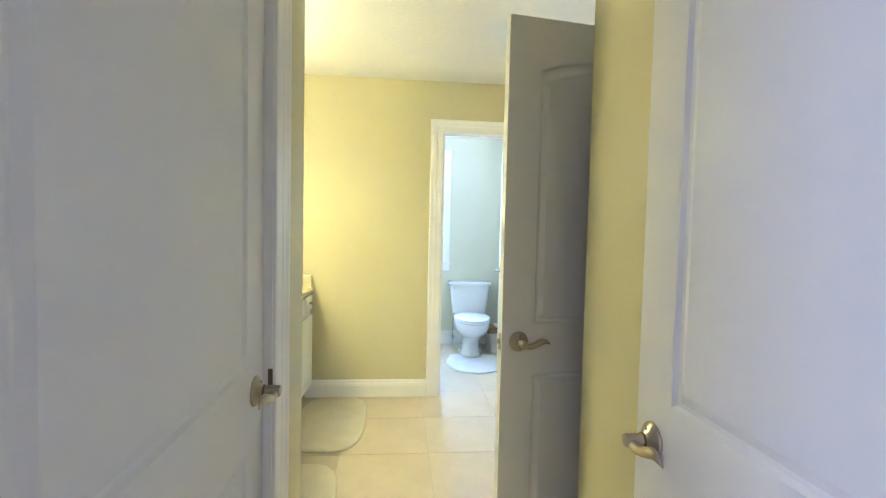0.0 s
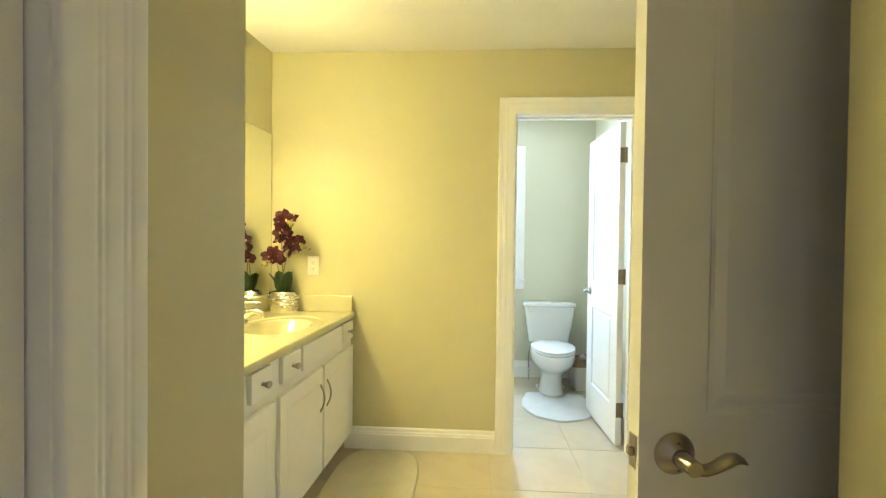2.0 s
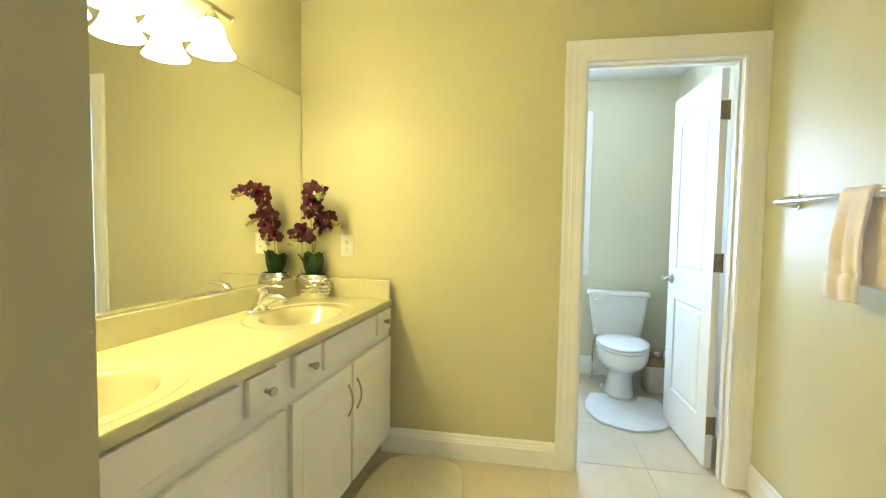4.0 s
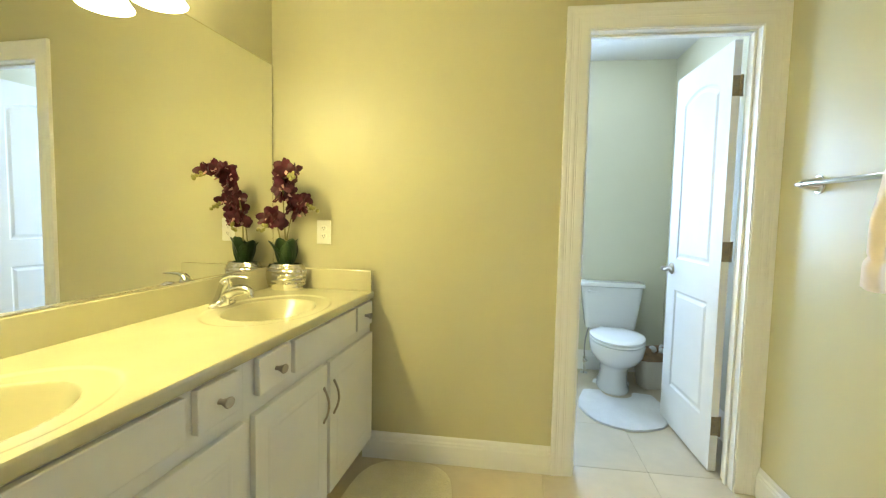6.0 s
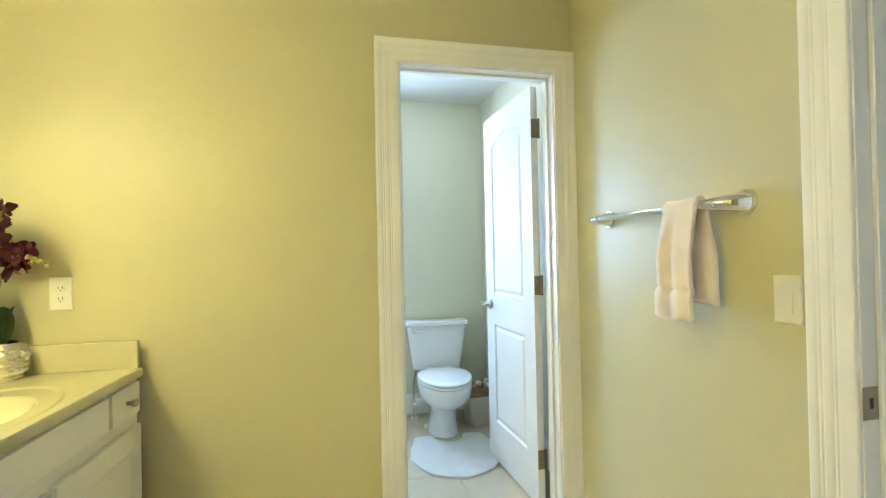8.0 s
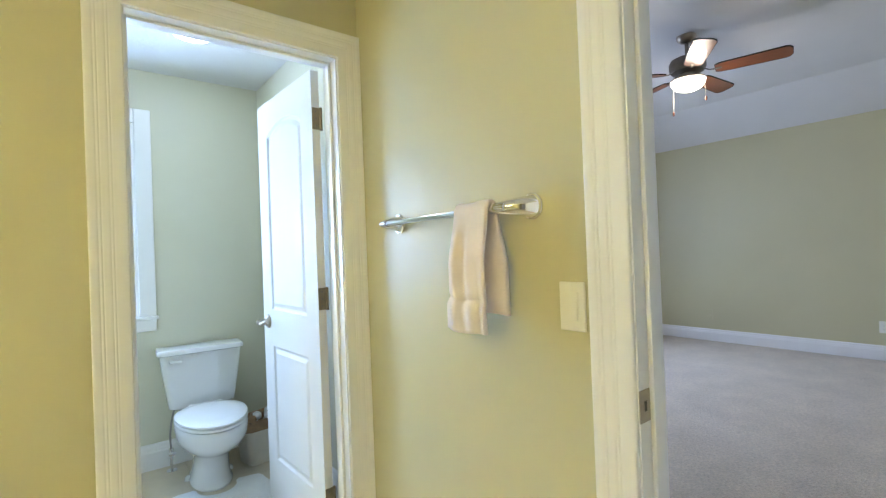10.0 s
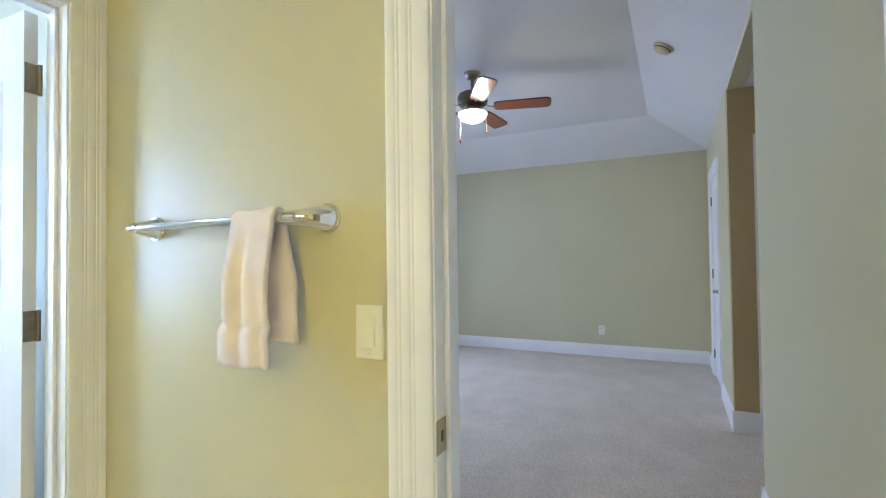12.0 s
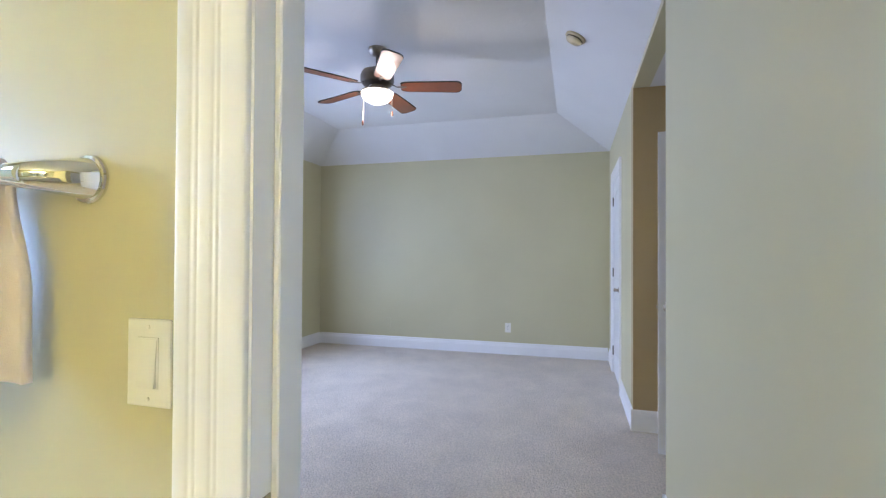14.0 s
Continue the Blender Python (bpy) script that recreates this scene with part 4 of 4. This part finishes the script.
rnd = random.Random(11)
STEMS = [  # foot, bend, tip of each flower stem
    ((0.010, 0.000, 0.10), (-0.035, -0.010, 0.63), (0.095, -0.150, 0.540), 17, 0.42),
    ((-0.015, 0.008, 0.10), (0.0, 0.04, 0.48), (0.120, -0.010, 0.405), 9, 0.50),
    ((0.000, -0.015, 0.10), (-0.03, -0.03, 0.42), (-0.040, -0.105, 0.320), 9, 0.50),
]
for foot, bend, tip, count, start in STEMS:
    pts = arc(foot, bend, tip, 22)
    part("stem", tube(pts, [0.0038 - 0.0018 * i / 22 for i in range(23)], 8), M_STEM, orc, smooth=True)
    for k in range(count):
        t = start + (0.96 - start) * k / max(1, count - 1)
        p = pts[int(t * 22)]
        a = rnd.uniform(0, 2 * math.pi)
        face = Vector((0.5 + 0.9 * math.cos(a), -0.7 + 0.9 * math.sin(a), rnd.uniform(-0.25, 0.35)))
        off = face.normalized() * rnd.uniform(0.010, 0.026) + Vector((rnd.uniform(-0.016, 0.016), rnd.uniform(-0.016, 0.016), rnd.uniform(-0.014, 0.014)))
        flower(p + off, face, rnd.uniform(0.033, 0.047), rnd)
    d = (pts[-1] - pts[-3]).normalized()
    for k in range(7):
        q = pts[-1] + d * (0.004 + 0.008 * k) + Vector((rnd.uniform(-0.014, 0.014), rnd.uniform(-0.012, 0.012), rnd.uniform(-0.010, 0.014)))
        part("bud", moved(lathe([(0.001, -0.010), (0.006, -0.006), (0.0088, 0.0), (0.007, 0.006), (0.001, 0.011)], 10), pose(q.x, q.y, q.z, rnd.uniform(-40, 40), rnd.uniform(20, 70), 0)), M_BUD, orc, smooth=True)

# ---- toilet room ----
TOI = pose(1.345, 5.790, 0, 0, 0, -2.5)
toi = thing("toilet", "white two-piece porcelain toilet with closed lid", "toilet", TOI)


def egg(cx, cy, w, front, rear, z, n=40):
    """Egg-shaped ring: round rear, longer front towards -y."""
    out = []
    for i in range(n):
        a = 2 * math.pi * i / n
        s, c = math.sin(a), math.cos(a)
        out.append(Vector((cx + w * c, cy + (rear if s > 0 else front) * s, z)))
    return out


part("bowl", add_loft(bmesh.new(), [egg(0, -0.36, 0.108, 0.185, 0.28, 0.0), egg(0, -0.36, 0.110, 0.188, 0.285, 0.012), egg(0, -0.37, 0.096, 0.160, 0.27, 0.04), egg(0, -0.38, 0.090, 0.150, 0.25, 0.11),
                                   egg(0, -0.39, 0.094, 0.165, 0.24, 0.17), egg(0, -0.41, 0.122, 0.215, 0.23, 0.215), egg(0, -0.43, 0.160, 0.262, 0.22, 0.255), egg(0, -0.44, 0.178, 0.282, 0.21, 0.295),
                                   egg(0, -0.44, 0.183, 0.289, 0.21, 0.340), egg(0, -0.44, 0.182, 0.288, 0.21, 0.358), egg(0, -0.44, 0.176, 0.282, 0.205, 0.366)]), M_PORC, toi, smooth=True)
part("shelf", add_box(bmesh.new(), -0.120, 0.120, -0.26, -0.03, 0.23, 0.370, bevel=0.03, segs=3), M_PORC, toi, smooth=True)
for name, z, rings in (("seat", 0.368, ((0.97, 0), (1.0, 0.004), (1.0, 0.014), (0.975, 0.019))), ("lid", 0.390, ((0.97, 0), (1.0, 0.004), (0.995, 0.012), (0.94, 0.018), (0.71, 0.0215), (0.2, 0.023)))):
    part(name, add_loft(bmesh.new(), [egg(0, -0.43, 0.184 * k, 0.297 * k, 0.206 * k, z + h) for k, h in rings]), M_SEAT, toi, smooth=True)


def tank_ring(hw, y0, y1, z, r=0.035, n=6):
    out = []
    for cx, cy, a0 in ((hw - r, y1 - r, 0), (-hw + r, y1 - r, 90), (-hw + r, y0 + r, 180), (hw - r, y0 + r, 270)):
        for i in range(n + 1):
            a = radians(a0 + 90 * i / n)
            out.append(Vector((cx + r * math.cos(a), cy + r * math.sin(a), z)))
    return out


part("tank", add_loft(bmesh.new(), [tank_ring(0.164, -0.170, -0.015, 0.371), tank_ring(0.180, -0.180, -0.013, 0.381), tank_ring(0.192, -0.186, -0.012, 0.46), tank_ring(0.205, -0.192, -0.012, 0.55),
                                   tank_ring(0.216, -0.196, -0.012, 0.64), tank_ring(0.222, -0.198, -0.012, 0.700)]), M_PORC, toi, smooth=True)
part("tank_lid", add_loft(bmesh.new(), [tank_ring(0.226, -0.204, -0.010, 0.700), tank_ring(0.236, -0.212, -0.008, 0.705), tank_ring(0.236, -0.212, -0.008, 0.722), tank_ring(0.231, -0.207, -0.010, 0.732), tank_ring(0.205, -0.185, -0.03, 0.735, 0.03)]), M_PORC, toi, smooth=True)
hd = part("flush_handle", tube([(-0.168, -0.196, 0.665), (-0.168, -0.212, 0.665), (-0.150, -0.216, 0.664), (-0.115, -0.216, 0.661)], [0.012, 0.010, 0.007, 0.006], 12), M_SEAT, toi, "white flush lever", smooth=True)
for x in (-0.075, 0.075):
    part("hinge_cap", add_box(bmesh.new(), x - 0.018, x + 0.018, -0.250, -0.222, 0.366, 0.408, bevel=0.008, segs=2), M_SEAT, toi)
for x in (-0.098, 0.098):
    part("bolt_cap", moved(lathe([(0.020, 0), (0.019, 0.014), (0.012, 0.024), (0.001, 0.028)], 18), pose(x * 1.12, -0.30, 0.0)), M_PORC, toi, smooth=True)

sv = thing("supply_valve", "chrome shut-off valve and braided hose beside the toilet", "valve", pose(1.17, 5.705, 0))
part("escutcheon", lathe([(0.030, 0), (0.029, 0.003), (0.015, 0.006)], 20), M_CHROME, sv, smooth=True)
part("stub", tube([(0, 0, 0.0), (0, 0, 0.09)], 0.008, 10), M_CHROME, sv, smooth=True)
part("valve_body", tube([(0, 0, 0.085), (0, 0, 0.130)], [0.014, 0.014], 12), M_CHROME, sv, smooth=True)
part("knob", moved(lathe([(0.006, 0), (0.008, 0.012), (0.020, 0.016), (0.020, 0.026), (0.010, 0.028)], 16, sy=0.6), pose(0, -0.010, 0.108, 90, 0, 0)), M_CHROME, sv, smooth=True)
part("hose", tube(arc((0, 0, 0.13), (-0.015, -0.01, 0.26), (0.030, 0.0, 0.385), 14), 0.0055, 8), M_STEEL, sv, smooth=True)

# contour mat round the toilet's foot
bm = bmesh.new()
outer, inner = [], []
n = 56
for i in range(n + 1):
    a = math.pi * (0.97 + 1.06 * i / n)
    wob = 1 + 0.012 * math.sin(11 * a) + 0.008 * math.sin(23 * a)
    u = (i / n - 0.5) * 2
    if abs(u) < 0.72:      # round front
        b = math.pi * (1.5 + 0.5 * u / 0.72)
        outer.append(Vector((0.272 * math.cos(b) * wob, -0.13 + 0.33 * math.sin(b) * wob, 0)))
    else:                  # sides drawn in towards the wall
        f = (abs(u) - 0.72) / 0.28
        outer.append(Vector((math.copysign(0.272 - 0.05 * f * f, u) * wob, -0.13 + 0.24 * f, 0)))
    inner.append(Vector((0.100 * math.cos(a), 0.12 + 0.10 * math.sin(a), 0)))
prof = [(1.0, 0.0), (1.0, 0.012), (0.96, 0.020), (0.7, 0.022), (0.4, 0.021), (0.12, 0.020), (0.0, 0.012), (0.0, 0.0)]
rings = []
for o, q in zip(outer, inner):
    rings.append([q.lerp(o, s) + Z * (h + (0.003 * noise.noise(q.lerp(o, s) * 18) if h > 0.015 else 0)) for s, h in prof])
mat = thing("contour_mat", "white pile contour mat round the toilet base", "rug", pose(1.318, 5.155, 0.0005, 0, 0, -4))
part("mat_body", add_loft(bm, rings), M_RUG_WHITE, mat, smooth=True)

# waste bin between toilet and door
can = thing("waste_bin", "small beige waste bin with a brown liner", "waste bin", pose(1.632, 5.500, 0, 0, 0, 10) @ Matrix.Diagonal((1.1, 1.1, 1.12, 1)))
part("bin", add_loft(bmesh.new(), [tank_ring(0.092, -0.070, 0.070, 0.0, 0.03), tank_ring(0.096, -0.073, 0.073, 0.006, 0.03), tank_ring(0.116, -0.088, 0.088, 0.215, 0.035), tank_ring(0.120, -0.092, 0.092, 0.222, 0.035),
                                   tank_ring(0.114, -0.086, 0.086, 0.224, 0.035), tank_ring(0.092, -0.070, 0.070, 0.02, 0.03)], cap=True), M_CAN, can, smooth=True)
bm = bmesh.new()
rr = random.Random(4)
rings = []
for k, (sc, z) in enumerate(((1.04, 0.190), (1.06, 0.205), (1.055, 0.226), (1.02, 0.240), (0.96, 0.236), (0.90, 0.205))):
    rings.append([Vector((p.x * (sc + rr.uniform(-0.02, 0.02)), p.y * (sc + rr.uniform(-0.02, 0.02)), p.z + rr.uniform(-0.006, 0.008))) for p in tank_ring(0.118, -0.090, 0.090, z, 0.035)])
add_loft(bm, rings, cap=False)
part("liner", bm, M_LINER, can, "crumpled brown liner folded over the rim", smooth=True)
for k in range(7):
    x, y = rr.uniform(-0.06, 0.06), rr.uniform(-0.05, 0.05)
    part("crumpled_paper", moved(lathe([(0.002, -0.02), (0.02, -0.012), (0.028, 0.003), (0.018, 0.018), (0.002, 0.024)], 7), pose(x, y, 0.225 + rr.uniform(0, 0.02), rr.uniform(0, 90), rr.uniform(0, 90), 0)), M_LINER if k % 3 else M_RUG_WHITE, can)

# ceiling light
dl = thing("ceiling_light", "lit round dome light on the toilet room ceiling", "ceiling light", pose(1.24, 5.04, H))
part("rim", moved(lathe([(0.128, 0), (0.128, -0.012), (0.121, -0.017), (0.110, -0.014)], 36), pose(0, 0, 0)), M_NICKEL, dl, smooth=True)
part("dome", lathe([(0.114, -0.010), (0.109, -0.026), (0.092, -0.042), (0.061, -0.053), (0.026, -0.058), (0.002, -0.059)], 36), M_WC_GLOW, dl, "glowing frosted dome", smooth=True)


def window(name, label, x0, x1, z0, z1, at, casing=0.086, depth=0.15, blind=True):
    """Double-hung window set in an opening; own axes from facing(): y points into the room."""
    e = thing(name, label, "window", at, kind="structure")
    for a0, a1, za, zb in ((x0 - casing, x0, z0, z1 + casing), (x1, x1 + casing, z0, z1 + casing), (x0, x1, z1, z1 + casing)):
        part("casing", add_box(bmesh.new(), a0, a1, 0.0, 0.018, za, zb, bevel=0.004, segs=2), M_TRIM, e)
    part("sill", add_box(bmesh.new(), x0 - casing - 0.012, x1 + casing + 0.012, -0.05, 0.030, z0 - 0.022, z0, bevel=0.005, segs=2), M_TRIM, e)
    part("apron", add_box(bmesh.new(), x0 - casing, x1 + casing, 0.0, 0.015, z0 - 0.022 - 0.07, z0 - 0.022, bevel=0.003), M_TRIM, e)
    for a0, a1, za, zb in ((x0, x0 + 0.02, z0, z1), (x1 - 0.02, x1, z0, z1), (x0 + 0.02, x1 - 0.02, z1 - 0.02, z1)):
        part("lining", box(a0, a1, -depth + 0.01, -0.001, za, zb), M_TRIM, e)
    zm = (z0 + z1) / 2
    for k, (za, zb, y) in enumerate(((z0, zm + 0.018, -0.075), (zm - 0.018, z1 - 0.02, -0.105))):
        sash = part("sash", join(box(x0 + 0.02, x0 + 0.062, y, y + 0.028, za, zb), box(x1 - 0.062, x1 - 0.02, y, y + 0.028, za, zb),
                                 box(x0 + 0.062, x1 - 0.062, y, y + 0.028, za, za + 0.045), box(x0 + 0.062, x1 - 0.062, y, y + 0.028, zb - 0.036, zb)), M_TRIM, e)
        g = part("pane", box(x0 + 0.060, x1 - 0.060, y + 0.012, y + 0.016, za + 0.043, zb - 0.034), M_GLASS, sash)
        g.visible_shadow = False
    part("sash_lock", add_box(bmesh.new(), (x0 + x1) / 2 - 0.02, (x0 + x1) / 2 + 0.02, -0.050, -0.036, zm + 0.018, zm + 0.032, bevel=0.003), M_NICKEL, e)
    if blind:
        part("blind_rail", add_box(bmesh.new(), x0 + 0.022, x1 - 0.022, -0.045, -0.012, z1 - 0.075, z1 - 0.022, bevel=0.004), M_BLIND, e)
        for k in range(14):
            zz = z1 - 0.080 - 0.008 * k
            part("slat", box(x0 + 0.025, x1 - 0.025, -0.042, -0.016, zz - 0.0028, zz), M_BLIND, e)
    return e


window("window_1", "white double-hung window with a raised blind", -1.04, -0.40, 0.93, 2.10, facing((0, 5.80, 0), (0, -1, 0)))
window("window_2", "white double-hung bedroom window", -4.50, -3.50, 0.80, 2.20, facing((0, 6.06, 0), (0, -1, 0)), blind=False)
window("window_3", "white double-hung bedroom window", -6.10, -5.10, 0.80, 2.20, facing((0, 6.06, 0), (0, -1, 0)), blind=False)
window("window_4", "unseen white double-hung entry room window, added for its daylight", 0.35, 1.45, 0.80, 2.20, facing((-1.30, 0, 0), (1, 0, 0)), blind=False)

# ---- bedroom things ----
FAN = (4.46, 4.055)
fan = thing("ceiling_fan", "bronze ceiling fan with five reddish wood blades and lit bowl", "ceiling fan", pose(*FAN, 2.83) @ Matrix.Diagonal((1, 1, 0.88, 1)))
part("canopy", lathe([(0.070, 0), (0.070, -0.012), (0.062, -0.035), (0.040, -0.055), (0.018, -0.062)], 32), M_NICKEL, fan, smooth=True)
part("downrod", tube([(0, 0, -0.055), (0, 0, -0.20)], 0.013, 14), M_BRONZE, fan, smooth=True)
part("motor", lathe([(0.030, -0.170), (0.075, -0.185), (0.115, -0.205), (0.128, -0.235), (0.128, -0.285), (0.115, -0.310), (0.080, -0.325), (0.060, -0.330)], 40), M_BRONZE, fan, smooth=True)
part("switch_housing", lathe([(0.060, -0.325), (0.066, -0.340), (0.066, -0.375), (0.050, -0.385)], 32), M_NICKEL, fan, smooth=True)
for k in range(5):
    yaw = -3 + 72 * k
    arm = part("blade_iron", tube([(0.100, 0, -0.306), (0.150, 0, -0.334), (0.190, 0.0, -0.336), (0.225, 0, -0.332)], [0.012, 0.010, 0.016, 0.020], 12, 0.35), M_BRONZE, fan, smooth=True, at=pose(0, 0, 0, 0, 0, yaw))
    bm = bmesh.new()
    out = []
    for x, w in ((0.185, 0.040), (0.20, 0.052), (0.24, 0.060), (0.45, 0.066), (0.605, 0.070), (0.628, 0.062), (0.645, 0.036)):
        out.append((x, w))
    poly = [(x, -w) for x, w in out] + [(x, w) for x, w in out[::-1]]
    t = math.tan(radians(-13))
    add_loft(bm, [[Vector((x, y, -0.335 + y * t)) for x, y in poly], [Vector((x, y, -0.328 + y * t)) for x, y in poly]])
    blade = part("blade", bm, M_BLADE, fan, "reddish wood fan blade", at=pose(0, 0, 0, 0, 0, yaw))
    cx = sum(p[0] for p in poly) / len(poly)
    rim_out = [(x + math.copysign(0.003, x - cx), y + math.copysign(0.003, y)) for x, y in poly]
    part("edge_band", add_loft(bmesh.new(), [[Vector((x, y, -0.3365 + y * t)) for x, y in rim_out], [Vector((x, y, -0.3265 + y * t)) for x, y in rim_out],
                                             [Vector((x, y, -0.3265 + y * t)) for x, y in poly], [Vector((x, y, -0.3365 + y * t)) for x, y in poly],
                                             [Vector((x, y, -0.3365 + y * t)) for x, y in rim_out]], cap=False), M_DARK, blade, "dark stained blade edge")
part("light_bowl", lathe([(0.118, -0.382), (0.122, -0.392), (0.116, -0.420), (0.096, -0.448), (0.062, -0.468), (0.025, -0.476), (0.001, -0.477)], 36), M_BOWL, fan, "lit frosted glass bowl", smooth=True)
part("bowl_rim", lathe([(0.060, -0.374), (0.124, -0.378), (0.126, -0.388), (0.118, -0.390)], 36), M_NICKEL, fan, smooth=True)
for dx, dy, ln in ((-0.06, 0.085, 0.20), (0.045, -0.10, 0.10)):
    ch = part("pull_chain", tube([(dx, dy, -0.37), (dx * 1.05, dy * 1.05, -0.44 - ln)], 0.0024, 6), M_NICKEL, fan)
    part("fob", moved(lathe([(0.002, 0.02), (0.007, 0.012), (0.008, -0.012), (0.002, -0.024)], 12), pose(dx * 1.05, dy * 1.05, -0.44 - ln - 0.02)), M_BLADE, ch, smooth=True)

bulb(FAN[0], FAN[1], 2.365, 6.0, (1.0, 0.85, 0.65), 0.06)

# smoke detector on the sloped side of the tray ceiling
slope = math.atan2(top - HB, inset)
sd = thing("smoke_detector", "yellowed cream round smoke detector on the sloped ceiling", "smoke detector", pose(4.42, 2.19 + 0.400, HB + 0.400 * math.tan(slope), math.degrees(slope), 0, 0))
part("base", lathe([(0.072, 0), (0.072, -0.010), (0.062, -0.014)], 32), M_AGED, sd, smooth=True)
part("cover", lathe([(0.058, -0.012), (0.058, -0.026), (0.050, -0.036), (0.030, -0.042), (0.002, -0.043)], 32), M_AGED, sd, smooth=True)
part("vent", lathe([(0.0585, -0.018), (0.0592, -0.019), (0.0592, -0.023), (0.0585, -0.024)], 32, cap=False), M_SLOT, sd)
part("test_button", moved(lathe([(0.010, 0), (0.010, -0.003), (0.008, -0.004)], 16), pose(0.018, 0, -0.0405)), M_AGED, sd, smooth=True)

st = thing("door_stop", "small spring door stop on the baseboard", "door stop", pose(4.756, 1.93, 0.10))
part("spring", tube([(0, 0, 0), (-0.070, 0, -0.004)], 0.006, 10), M_BRONZE, st, smooth=True)
part("tip", tube([(-0.068, 0, -0.004), (-0.082, 0, -0.005)], 0.008, 10), M_PLASTIC, st, smooth=True)

# ---- floor tiles ----
TILE, JX, JY, GAP = 0.508, 1.252, 4.263, 0.0028
tile_meshes = {}


def tile_mesh(w, l):
    key = (round(w, 3), round(l, 3))
    if key not in tile_meshes:
        tile_meshes[key] = mesh_of(add_box(bmesh.new(), 0, w, 0, l, -0.0080, 0.0, bevel=0.0012), "tile", M_TILE)
    return tile_meshes[key]


X0, X1, Y0, Y1 = -0.80, 1.772, 0.655, 5.86
for i in range(-5, 3):
    for k in range(-8, 5):
        x0, x1 = max(X0, JX + i * TILE + GAP / 2), min(X1, JX + (i + 1) * TILE - GAP / 2)
        y0, y1 = max(Y0, JY + k * TILE + GAP / 2), min(Y1, JY + (k + 1) * TILE - GAP / 2)
        if x1 - x0 < 0.03 or y1 - y0 < 0.03:
            continue
        ob = new("tile", tile_mesh(x1 - x0, y1 - y0))
        ob.parent = floor
        ob.location = (x0, y0, 0.0)
